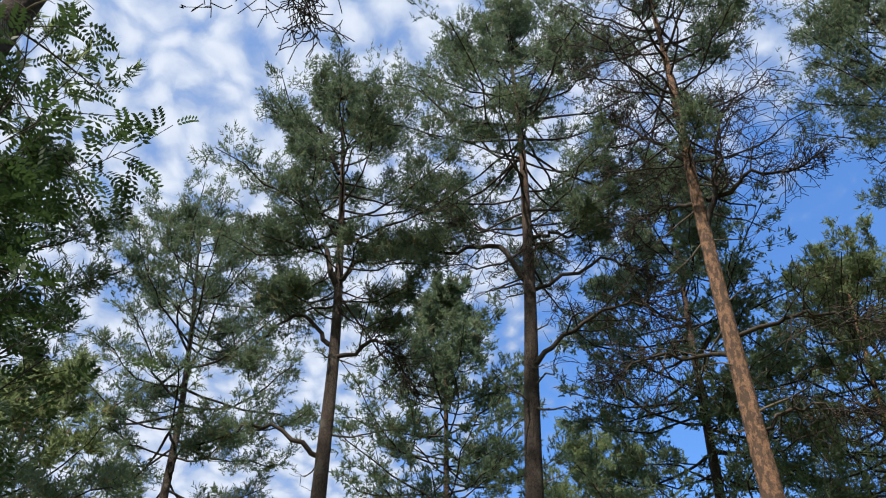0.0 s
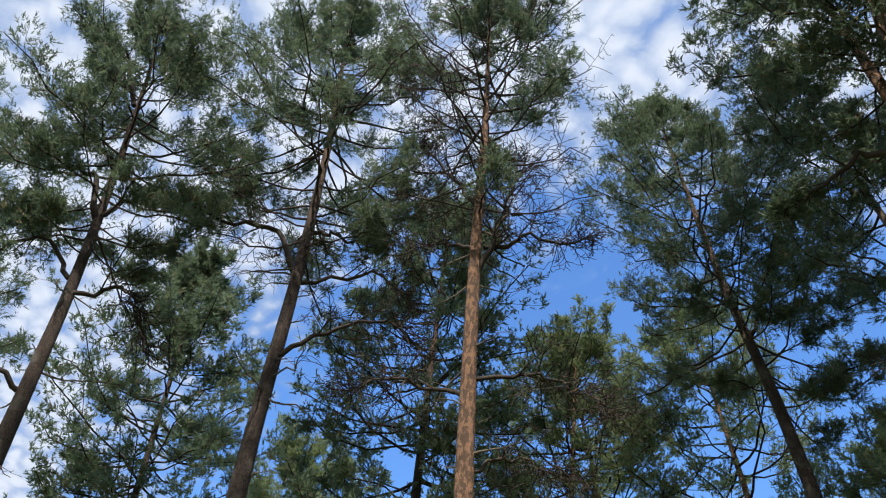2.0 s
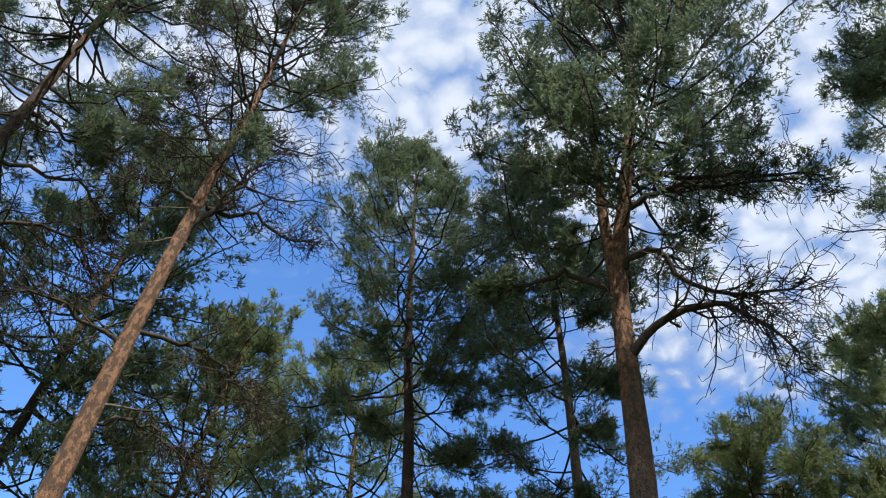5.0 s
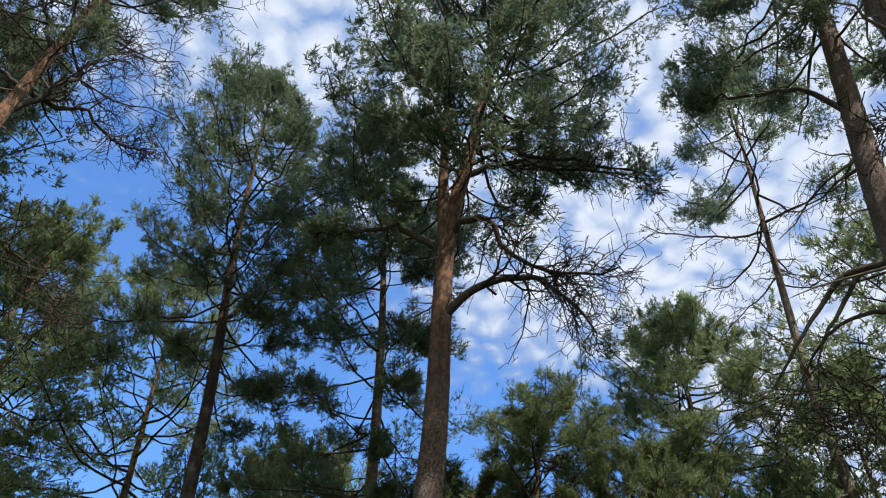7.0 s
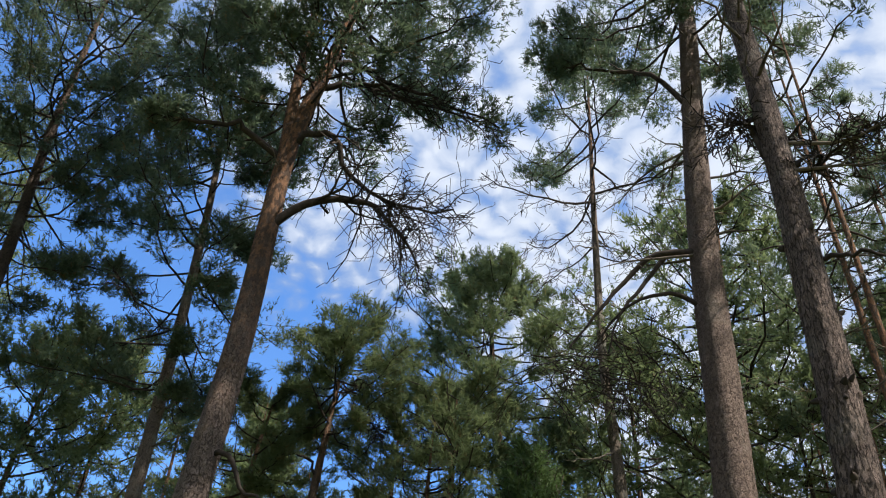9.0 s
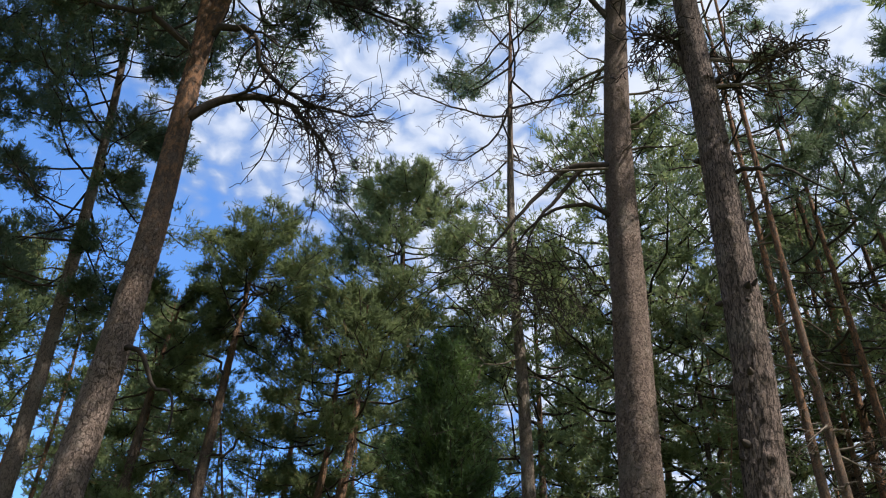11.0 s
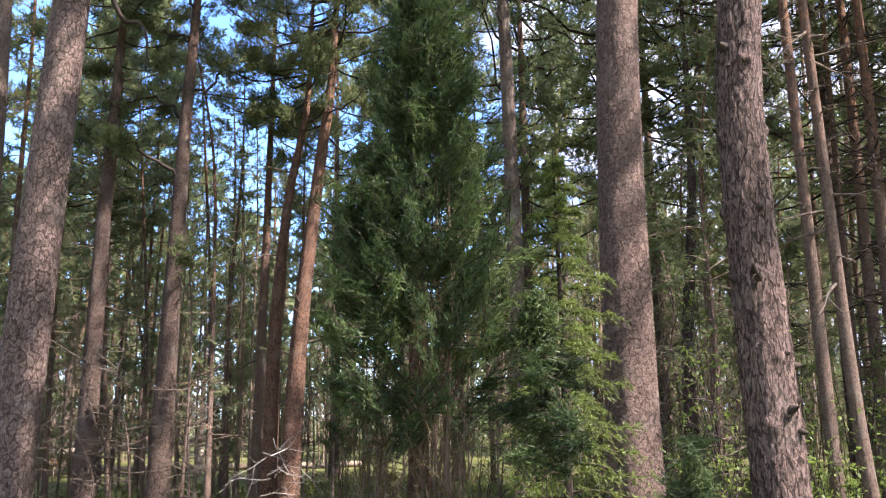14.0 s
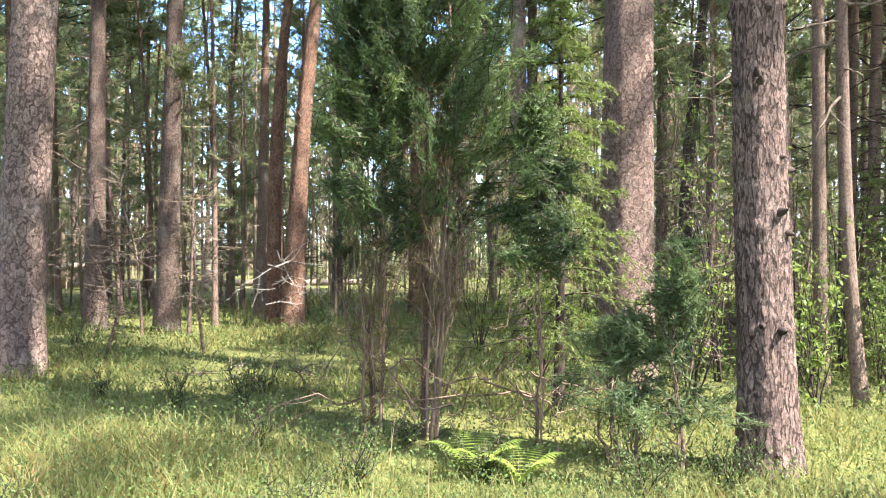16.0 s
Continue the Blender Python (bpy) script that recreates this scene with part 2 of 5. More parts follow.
GRASS = leafy("forest_grass", (0.085, 0.115, 0.034), (0.230, 0.245, 0.086), 0.42, 0.7, brown=0.05)
BILBERRY = leafy("bilberry_leaves", (0.055, 0.098, 0.030), (0.135, 0.195, 0.060), 0.35, 0.75)
FERN = leafy("fern_fronds", (0.11, 0.18, 0.03), (0.27, 0.35, 0.08), 0.4)
LOG = plain("stripped_log_wood", (0.22, 0.17, 0.12), (0.50, 0.43, 0.34), 5.0, stretch=(1, 1, 1))
CUTWOOD = plain("fresh_cut_wood", (0.45, 0.27, 0.13), (0.66, 0.47, 0.28), 10.0)
SOIL = plain("mossy_forest_floor", (0.055, 0.066, 0.020), (0.145, 0.155, 0.048), 3.5, bump=0.6)


# ---- mesh building ----
def gz(x, y):
    """Height of the forest floor."""
    return 0.07 * np.sin(0.31 * x + 1.0) * np.cos(0.23 * y) + 0.04 * np.sin(0.9 * x + 0.4) * np.sin(0.8 * y) - 0.02


def link_mesh(name, verts, faces, mat, parent=None, smooth=True, tone=None, label="", wrap=None):
    """faces: arrays of triangles or quads. One mesh object, a part of parent."""
    me = bpy.data.meshes.new(name)
    verts = np.ascontiguousarray(verts, np.float32)
    faces = [np.asarray(f, np.int32) for f in faces if len(f)]
    loops = np.concatenate([f.ravel() for f in faces])
    sizes = np.concatenate([np.full(len(f), f.shape[1], np.int32) for f in faces])
    me.vertices.add(len(verts))
    me.vertices.foreach_set("co", verts.ravel())
    me.loops.add(len(loops))
    me.loops.foreach_set("vertex_index", loops)
    me.polygons.add(len(sizes))
    me.polygons.foreach_set("loop_start", np.concatenate([[0], np.cumsum(sizes)[:-1]]).astype(np.int32))
    me.polygons.foreach_set("use_smooth", np.full(len(sizes), smooth))
    if tone is not None:
        me.attributes.new("tone", "FLOAT", "POINT").data.foreach_set("value", np.asarray(tone, np.float32))
    if wrap is not None:
        me.attributes.new("wrap", "FLOAT_VECTOR", "POINT").data.foreach_set("vector", np.asarray(wrap, np.float32).ravel())
    me.update(calc_edges=True)
    me.materials.append(mat)
    ob = new(name, me)
    if parent:
        ob.parent = parent
    return tagged(ob, label)


def unit(v):
    return v / np.maximum(np.linalg.norm(v, axis=-1, keepdims=True), 1e-9)


def curve_through(points, k):
    """k points at even steps along a smooth curve through a few control points."""
    p = np.array(points, float)
    p = np.vstack([2 * p[0] - p[1], p, 2 * p[-1] - p[-2]])
    u = np.linspace(0, len(p) - 3 - 1e-6, k)
    i = u.astype(int)
    f = (u - i)[:, None]
    a, b, c, d = p[i], p[i + 1], p[i + 2], p[i + 3]
    return 0.5 * (2 * b + (c - a) * f + (2 * a - 5 * b + 4 * c - d) * f * f + (3 * b - a - 3 * c + d) * f ** 3)


class Wood:
    """Gathers tapered round stems of the same number of points and joins them."""

    def __init__(self):
        self.lots = []

    def add(self, paths, radii, sides):
        self.lots.append((np.asarray(paths, float), np.asarray(radii, float), sides))

    def data(self):
        verts, faces, base = [], [], 0
        for p, r, s in self.lots:
            n, k = p.shape[:2]
            tan = unit(np.gradient(p, axis=1))
            ref = np.where(np.abs(tan[:, :1, 2:]) > 0.85, [[[1.0, 0, 0]]], [[[0, 0, 1.0]]])
            a = unit(np.cross(tan, np.broadcast_to(ref, tan.shape)))
            b = np.cross(tan, a)
            ang = np.arange(s) * 2 * np.pi / s
            ring = p[:, :, None] + r[:, :, None, None] * (np.cos(ang)[:, None] * a[:, :, None] + np.sin(ang)[:, None] * b[:, :, None])
            verts.append(ring.reshape(-1, 3))
            idx = base + np.arange(n * k * s).reshape(n, k, s)
            q = np.stack([idx[:, :-1], np.roll(idx, -1, 2)[:, :-1], np.roll(idx, -1, 2)[:, 1:], idx[:, 1:]], -1)
            faces.append(q.reshape(-1, 4))
            base += n * k * s
        return np.concatenate(verts), [np.concatenate(faces)]

    def link(self, name, mat, parent=None, label="", kind=""):
        return tagged(link_mesh(name, *self.data(), mat, parent, label=label), kind=kind)


def link_each(name, mat, parent, *tiers):
    """One part for each main stem with the side shoots that grow on it. tiers: (paths, radii, sides), main stems first."""
    n = len(tiers[0][0])
    for i in range(n):
        w = Wood()
        for p, r, sides in tiers:
            m = len(p) // n
            w.add(p[i * m:(i + 1) * m], r[i * m:(i + 1) * m], sides)
        w.link(name, mat, parent)


def along(paths, u):
    """Point and direction at parameter u (n, m) of paths (n, k, 3)."""
    n, k = paths.shape[:2]
    x = np.clip(u, 0, 0.9999) * (k - 1)
    i = x.astype(int)
    f = (x - i)[..., None]
    rows = np.arange(n)[:, None]
    a, b = paths[rows, i], paths[rows, i + 1]
    return a + (b - a) * f, unit(b - a)


def offshoots(rng, paths, radii, m, u0, ratio, k, angle=(35, 70), flat=0.35, up=0.1, wig=0.08, thin=0.5, least=0.004, fall=0.5):
    """m side shoots on each path; they leave it sideways and curl upward (or down, up < 0)."""
    n = len(paths)
    u = u0 + (1 - u0) * (np.arange(m) + rng.random((n, m))) / m
    start, tan = along(paths, u)
    length = np.linalg.norm(np.diff(paths, axis=1), axis=2).sum(1)[:, None] * ratio * (1 - fall * u) * rng.uniform(0.55, 1.3, (n, m))
    side = np.cross(tan, [0, 0, 1.0]) * np.where((np.arange(m) % 2 == 0)[None, :, None], 1, -1) + np.array([0, 0, 1.0]) * rng.normal(0, 1, (n, m, 1)) * flat + rng.normal(0, 0.2, (n, m, 3))
    a = np.radians(rng.uniform(*angle, (n, m, 1)))
    way = np.cos(a) * tan + np.sin(a) * unit(side)
    s = np.linspace(0, 1, k)
    kink = np.cumsum(rng.normal(0, wig, (n, m, k, 3)), axis=2)
    kink -= kink[:, :, :1]
    out = start[:, :, None] + length[..., None, None] * (way[:, :, None] * s[:, None] + kink * s[:, None] + np.array([0, 0, 1.0]) * (up * rng.uniform(0.3, 1.5, (n, m, 1, 1))) * (s ** 2)[:, None])
    at = np.take_along_axis(np.broadcast_to(radii[:, None], (n, m, radii.shape[1])), np.clip((u * (radii.shape[1] - 1)).astype(int), 0, radii.shape[1] - 1)[..., None], 2)[..., 0]
    r = np.maximum(np.maximum(at * thin, least * 1.3)[..., None] * (1 - 0.75 * s), least)
    return out.reshape(n * m, k, 3), r.reshape(n * m, k)


def blades(rng, pos, axis, m, length, width, spread=(20, 75), back=0.12, tone=None):
    """m flat needles round each tip: triangles."""
    n = len(pos)
    u = rng.random((n, m, 1))
    axis = unit(axis)[:, None]
    perp = unit(np.cross(axis, rng.normal(0, 1, (n, m, 3))))
    a = np.radians(rng.uniform(*spread, (n, m, 1)))
    way = np.cos(a) * axis + np.sin(a) * perp
    root = pos[:, None] - axis * u * back
    size = rng.uniform(0.7, 1.25, (n, m, 1))
    wide = unit(np.cross(way, rng.normal(0, 1, (n, m, 3)))) * (width * 0.5)
    v = np.stack([root - wide, root + wide, root + way * length * size], 2).reshape(-1, 3)
    f = np.arange(n * m * 3).reshape(-1, 3)
    t = rng.random(n) if tone is None else tone
    return v, f, np.repeat(t, m * 3)


def shoots(rng, pos, axis, length, width, m):
    """Pine shoots: m needles set along each short axis like a bottle brush."""
    n = len(pos)
    axis = unit(axis)[:, None]
    long = length * rng.uniform(0.65, 1.3, (n, 1, 1))
    u = (np.arange(m)[:, None] + rng.random((n, m, 1))) / m
    off = unit(np.cross(axis, rng.normal(0, 1, (n, m, 3))))
    a = np.radians(rng.uniform(28, 80, (n, m, 1)) - 20 * u)
    way = np.cos(a) * axis + np.sin(a) * off
    root = pos[:, None] + axis * long * u * 0.85
    wide = unit(np.cross(way, rng.normal(0, 1, (n, m, 3)))) * (width * 0.5)
    v = np.stack([root - wide, root + wide, root + way * long * rng.uniform(0.6, 0.95, (n, m, 1))], 2).reshape(-1, 3)
    return v, [np.arange(n * m * 3).reshape(-1, 3)], np.repeat(rng.random(n), m * 3)


def worley(rng, u, v, nu, nv):
    """Cells on a sheet that wraps in u: edge distance and a value for each cell."""
    ju, jv, val = rng.random((nu, nv + 2)), rng.random((nu, nv + 2)), rng.random((nu, nv + 2))
    x, y = u * nu, v * nv
    i, j = np.floor(x).astype(int), np.floor(y).astype(int)
    best, second, tone = np.full(x.shape, 9.0), np.full(x.shape, 9.0), np.zeros(x.shape)
    for di in (-1, 0, 1):
        for dj in (-1, 0, 1):
            ci, cj = (i + di) % nu, np.clip(j + dj, 0, nv + 1)
            d = np.hypot(i + di + ju[ci, cj] - x, j + dj + jv[ci, cj] - y)
            nearer = d < best
            second = np.where(nearer, best, np.minimum(second, d))
            tone = np.where(nearer, val[ci, cj], tone)
            best = np.where(nearer, d, best)
    return second - best, tone


def smooth_field(rng, u, v, nu, nv):
    """Smooth random field on a sheet that wraps in u."""
    g = rng.random((nu, nv + 2))
    x, y = u * nu, np.clip(v, 0, 1) * nv
    i, j = np.floor(x).astype(int), np.floor(y).astype(int)
    a, b = x - i, y - j
    a, b = a * a * (3 - 2 * a), b * b * (3 - 2 * b)
    i0, i1 = i % nu, (i + 1) % nu
    return (g[i0, j] * (1 - a) + g[i1, j] * a) * (1 - b) + (g[i0, j + 1] * (1 - a) + g[i1, j + 1] * a) * b


def trunk_sheet(rng, path, radius, sides, rows, plate=None, relief=0.0, whorls=(), near=None):
    """A trunk as a closed round sheet; plate (width, height) raises bark plates by relief; near (height, step): finer rings below that height.
    Returns vertices, faces and bark coordinates."""
    p = curve_through(path, max(rows, 200))
    z0, z1 = p[0, 2], p[-1, 2]
    z = np.linspace(z0, z1, rows)
    if near:
        z = np.concatenate([np.arange(z0, near[0], near[1]), np.linspace(near[0], z1, 40)])
    rows = len(z)
    p = np.stack([np.interp(z, p[:, 2], p[:, c]) for c in range(3)], -1)
    tan = unit(np.gradient(p, axis=0))
    a = unit(np.cross(tan, [0.0, 1.0, 0.0]))
    b = np.cross(tan, a)
    h = (z - z0) / (z1 - z0)
    r = radius * (0.10 + 0.90 * (1 - h) ** 0.82) + radius * 0.30 * np.exp(-np.maximum(z, 0) / 0.35)
    ang = np.arange(sides) * 2 * np.pi / sides
    U, V = np.meshgrid(np.arange(sides) / sides, h)
    lump = 0.03 * np.sin(3 * ang[None] + 9 * V * np.sin(5 * V)) + 0.02 * np.sin(5 * ang[None] + 21 * V)
    R = r[:, None] * (1 + lump)
    if plate:
        nu, nv = max(5, round(2 * np.pi * radius / plate[0])), max(3, round((z1 - z0) / plate[1]))
        edge, val = worley(rng, (U + 0.3 / nu * np.sin(V * nv * 2.1)) % 1, V, nu, nv)
        R = R + relief * np.clip(1.25 - V * 1.1, 0.3, 1) * np.clip(edge / 0.3, 0, 1) * (0.4 + 0.8 * val)
        for zk in whorls:
            R = R + 0.016 * np.exp(-((z - zk) / 0.035) ** 2)[:, None] * np.clip(np.sin(ang[None] * 3 + zk * 7) + np.sin(ang[None] * 5 - zk * 3) * 0.7, 0, 2)
    # bark coordinates in metres round and up the stem, joined at the back
    wrap = np.stack([((U - 0.75) % 1) * 2 * np.pi * radius, np.broadcast_to(z[:, None], U.shape), np.zeros_like(U)], -1)
    v = (p[:, None] + R[..., None] * (np.cos(ang)[None, :, None] * a[:, None] + np.sin(ang)[None, :, None] * b[:, None])).reshape(-1, 3)
    idx = np.arange(rows * sides).reshape(rows, sides)
    q = np.stack([idx[:-1], np.roll(idx, -1, 1)[:-1], np.roll(idx, -1, 1)[1:], idx[1:]], -1).reshape(-1, 4)
    return v, [q, np.array([idx[-1][[0, sides // 4, sides // 2, 3 * sides // 4]]])], wrap


def trunk_at(path, z):
    p = curve_through(path, 80)
    return np.stack([np.interp(z, p[:, 2], p[:, i]) for i in range(3)], -1)


# ---- pines ----
def pine(name, label, seed, path, radius, crown, reach, bark_mat, needles=NEEDLE, boughs=46, side=9, tips=8, dead=10, dead_from=0.25,
         bare=0.0, limbs=(), fork=None, blade=(0.125, 0.023, 5), sides=22, plate=None, relief=0.012, whorls=(), rise=(-14, 44), group="", widest=0.35, near=None, gap=None, tufts=5, split=True):
    """A Scots pine. path: trunk from the ground up, in world metres; crown: heights where living boughs begin and end; reach: longest bough;
    limbs: (points, radius, living) boughs of their own; bare: share of the crown's lower boughs without needles."""
    rng = np.random.default_rng(seed)
    x0, y0 = path[0][0], path[0][1]
    ground = float(gz(x0, y0))
    tree = tagged(new(name), label, "tree", group)
    tree.location = (x0, y0, ground)
    off = np.array([x0, y0, ground])
    local = [np.array([p[0] - x0, p[1] - y0, (p[2] - ground) if p[2] > 0.5 else -0.25]) for p in path]
    top = local[-1][2]
    v, f, wrap = trunk_sheet(rng, local, radius, sides, int(top / 0.35), plate, relief, whorls, near)
    link_mesh("trunk", v, f, bark_mat, tree, wrap=wrap)
    for zk in whorls:
        for a in rng.uniform(0, 6.28, 4):
            c = trunk_at(local, zk + rng.normal(0, 0.03))
            d = np.array([math.cos(a), math.sin(a), rng.normal(0.1, 0.25)])
            reach_out = radius * (1 - 0.75 * zk / top) + rng.uniform(0.02, 0.07)
            w = Wood()
            w.add(np.array([[c + d * reach_out * q for q in (0.75, 0.92, 1.0)]]), np.array([[0.030, 0.019, 0.008]]) * rng.uniform(0.7, 1.2), 6)
            w.link("branch_stub", TWIG, tree)
    if fork:
        fp = [np.array(p) - off for p in fork[0]]
        v, f, wrap = trunk_sheet(rng, fp, fork[1], 16, 40)
        link_mesh("forked_stem", v, f, bark_mat, tree, wrap=wrap)
    # living boughs
    wood, dry = Wood(), Wood()
    k = 8
    c0, c1 = crown[0] - ground, crown[1] - ground
    h = np.linspace(0.0, 1.0, boughs) ** 0.9 + rng.normal(0, 0.012, boughs)
    h = np.clip(h, 0, 0.995)
    z = c0 + (c1 - c0) * h * 0.985
    az = np.arange(boughs) * 2.4 + rng.normal(0, 0.5, boughs)
    shape = np.where(h < widest, 0.62 + 0.38 * np.sin(np.pi / 2 * h / widest), np.cos(np.pi / 2 * (h - widest) / (1 - widest) * 0.93) ** 0.75)
    long = reach * shape * rng.uniform(0.68, 1.12, boughs)
    if gap:
        turn = np.cos(az - radians(gap[0]))
        long = long * np.where(turn > 0.3, gap[1], 1.0)
    tilt = np.radians(rise[0] + (rise[1] - rise[0]) * h ** 1.3 + rng.normal(0, 9, boughs))
    start = trunk_at(local, z)
    s = np.linspace(0, 1, k)
    out = np.stack([np.cos(az), np.sin(az), np.zeros(boughs)], -1)
    kink = np.cumsum(rng.normal(0, 0.055, (boughs, k, 3)), 1)
    kink -= kink[:, :1]
    bend = 0.22 * (s ** 2) - 0.10 * np.sin(np.pi * s)
    bough = start[:, None] + long[:, None, None] * (out[:, None] * (np.cos(tilt)[:, None, None] * s[:, None]) + kink * s[:, None]
        + np.array([0, 0, 1.0]) * (np.sin(tilt)[:, None] * s + bend)[..., None])
    thick = np.maximum(0.010, 0.0095 * long)[:, None] * (1 - 0.8 * s) + 0.006
    living = rng.random(boughs) > np.where(h < bare, 0.85, 0.03)
    tuft_pos, tuft_axis = [], []

    def clothe(paths, radii, alive, m2, m3, scale=1.0, own=True):
        p2, r2 = offshoots(rng, paths, radii, m2, 0.42 if alive else 0.25, (0.30 if alive else 0.36) * scale, 4, up=0.16 if alive else -0.05, wig=0.09 if alive else 0.20)
        p3, r3 = offshoots(rng, p2, r2, m3, 0.10, 0.5 if alive else 0.4, 2 if alive else 4, up=0.2 if alive else -0.12, flat=0.6, wig=0.1 if alive else 0.24, least=0.0035 if alive else 0.0065)
        tiers = ([(paths, radii, 5)] if own else []) + ([(p2, r2, 3)] if split or not alive else []) + ([] if alive else [(p3, r3, 3)])
        if own and split:
            link_each("bough" if alive else "dead_bough", TWIG, tree, *tiers)
        else:
            for lot in tiers:
                (wood if alive else dry).add(*lot)
        if alive:
            for p, steps in ((p3, np.linspace(0.2, 0.99, tufts)), (p2, (0.55, 0.8, 0.99)), (paths, (0.85, 0.99))):
                for u in steps:
                    q, d = along(p, u + rng.uniform(-0.06, 0.06, (len(p), 1)))
                    tuft_pos.append(q[:, 0] + rng.normal(0, 0.045, (len(p), 3)))
                    tuft_axis.append(d[:, 0] + rng.normal(0, 0.35, (len(p), 3)) + [0, 0, 0.45])

    for alive in (True, False):
        pick = living == alive
        if pick.any():
            clothe(bough[pick], thick[pick], alive, side, tips)
    # dead snags on the clear stem
    if dead:
        zz = rng.uniform(dead_from * c0, c0 + 0.1 * (c1 - c0), dead)
        a = rng.uniform(0, 6.28, dead)
        ln = rng.uniform(0.25, 1.0, dead) * reach * 0.45
        st = trunk_at(local, zz)
        d = np.stack([np.cos(a), np.sin(a), rng.normal(-0.1, 0.25, dead)], -1)
        kk = np.cumsum(rng.normal(0, 0.07, (dead, 6, 3)), 1)
        ss = np.linspace(0, 1, 6)
        snag = st[:, None] + ln[:, None, None] * (d[:, None] * ss[:, None] + kk * ss[:, None])
        rr = (0.010 + 0.012 * ln)[:, None] * (1 - 0.75 * ss)
        p2, r2 = offshoots(rng, snag, rr, 5, 0.25, 0.45, 4, up=-0.1, wig=0.13)
        if split:
            link_each("dead_branch", DEADWOOD, tree, (snag, rr, 5), (p2, r2, 3))
        else:
            dry.add(snag, rr, 5)
            dry.add(p2, r2, 3)
    for pts, lr, alive in limbs:
        lp = curve_through([np.array(p) - off for p in pts], 14)
        if alive is None:
            lp[1:-1] += rng.normal(0, 0.012, (12, 3))
        else:
            lp[1:-1] += rng.normal(0, 0.035, (12, 3)) + np.cumsum(rng.normal(0, 0.045, (12, 3)), 0) * np.sin(np.linspace(0.3, 2.8, 12))[:, None]
        rad = lr * (1 - 0.78 * np.linspace(0, 1, 14))
        w = Wood()
        w.add(lp[None], rad[None], 8)
        w.link("limb", TWIG, tree)
        if alive is not None:
            clothe(lp[None], rad[None], alive, 10 if alive else 18, 5 if alive else 8, 0.7 if alive else 1.0, False)
            clothe(lp[None, 7:], rad[None, 7:], alive, 10 if alive else 18, 5 if alive else 8, 1.2 if alive else 1.9, False)
    if wood.lots:
        wood.link("twig_spray", TWIG, tree, kind="stuff")
    if dry.lots:
        dry.link("dead_twig_spray", TWIG, tree, kind="stuff")
    v, f, t = shoots(rng, np.concatenate(tuft_pos), np.concatenate(tuft_axis), *blade)
    link_mesh("crown", v, f, needles, tree, smooth=False, tone=t)
    return tree


def stem_path(x, y, top, lean=(0, 0), sway=0.15, seed=0):
    r = np.random.default_rng(seed + 900)
    return [(x, y, 0)] + [(x + lean[0] * q + r.normal(0, sway), y + lean[1] * q + r.normal(0, sway), top * q) for q in (0.33, 0.66)] + [(x + lean[0], y + lean[1], top)]


# ---- ground ----
def make_ground():
    axis = np.concatenate([-np.geomspace(900, 45, 12), np.linspace(-40, 40, 71), np.geomspace(45, 900, 12)])
    X, Y = np.meshgrid(axis, axis)
    near = np.exp(-(np.hypot(X, Y) / 60) ** 2)
    v = np.stack([X, Y, gz(X, Y) * near], -1).reshape(-1, 3)
    n = len(axis)
    i = np.arange(n * n).reshape(n, n)
    q = np.stack([i[:-1, :-1], i[:-1, 1:], i[1:, 1:], i[1:, :-1]], -1).reshape(-1, 4)
    tagged(link_mesh("ground", v, [q], SOIL), "mossy forest floor of grass and litter", "ground", kind="structure")


make_ground()

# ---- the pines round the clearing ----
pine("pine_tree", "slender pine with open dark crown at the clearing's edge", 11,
     [(-15.9, -5.6, 0), (-15.9, -6.0, 10.8), (-15.8, -6.3, 14.7), (-15.6, -6.8, 18.4)], 0.17, (9.8, 18.6), 3.0, BARK_SHADED, boughs=58, dead=10, dead_from=0.7, widest=0.45)
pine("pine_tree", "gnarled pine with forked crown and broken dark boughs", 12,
     [(-12.3, -2.1, 0), (-12.3, -2.15, 8.9), (-12.3, -2.2, 12.0), (-12.3, -2.4, 15.5), (-12.2, -2.7, 19.3)], 0.20, (12.6, 19.6), 2.6, BARK_SHADED, boughs=64, dead=12, dead_from=0.62, widest=0.4,
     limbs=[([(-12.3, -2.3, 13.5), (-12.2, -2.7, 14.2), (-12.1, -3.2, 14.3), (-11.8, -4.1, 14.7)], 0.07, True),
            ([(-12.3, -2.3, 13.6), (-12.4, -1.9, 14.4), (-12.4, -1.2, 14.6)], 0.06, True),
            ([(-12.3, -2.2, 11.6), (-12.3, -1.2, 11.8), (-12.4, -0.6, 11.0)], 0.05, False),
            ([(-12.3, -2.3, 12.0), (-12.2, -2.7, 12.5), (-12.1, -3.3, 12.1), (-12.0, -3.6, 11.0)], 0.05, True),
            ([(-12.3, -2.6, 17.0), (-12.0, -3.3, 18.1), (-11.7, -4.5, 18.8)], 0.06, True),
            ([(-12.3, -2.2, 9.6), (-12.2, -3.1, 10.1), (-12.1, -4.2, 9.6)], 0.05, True)])
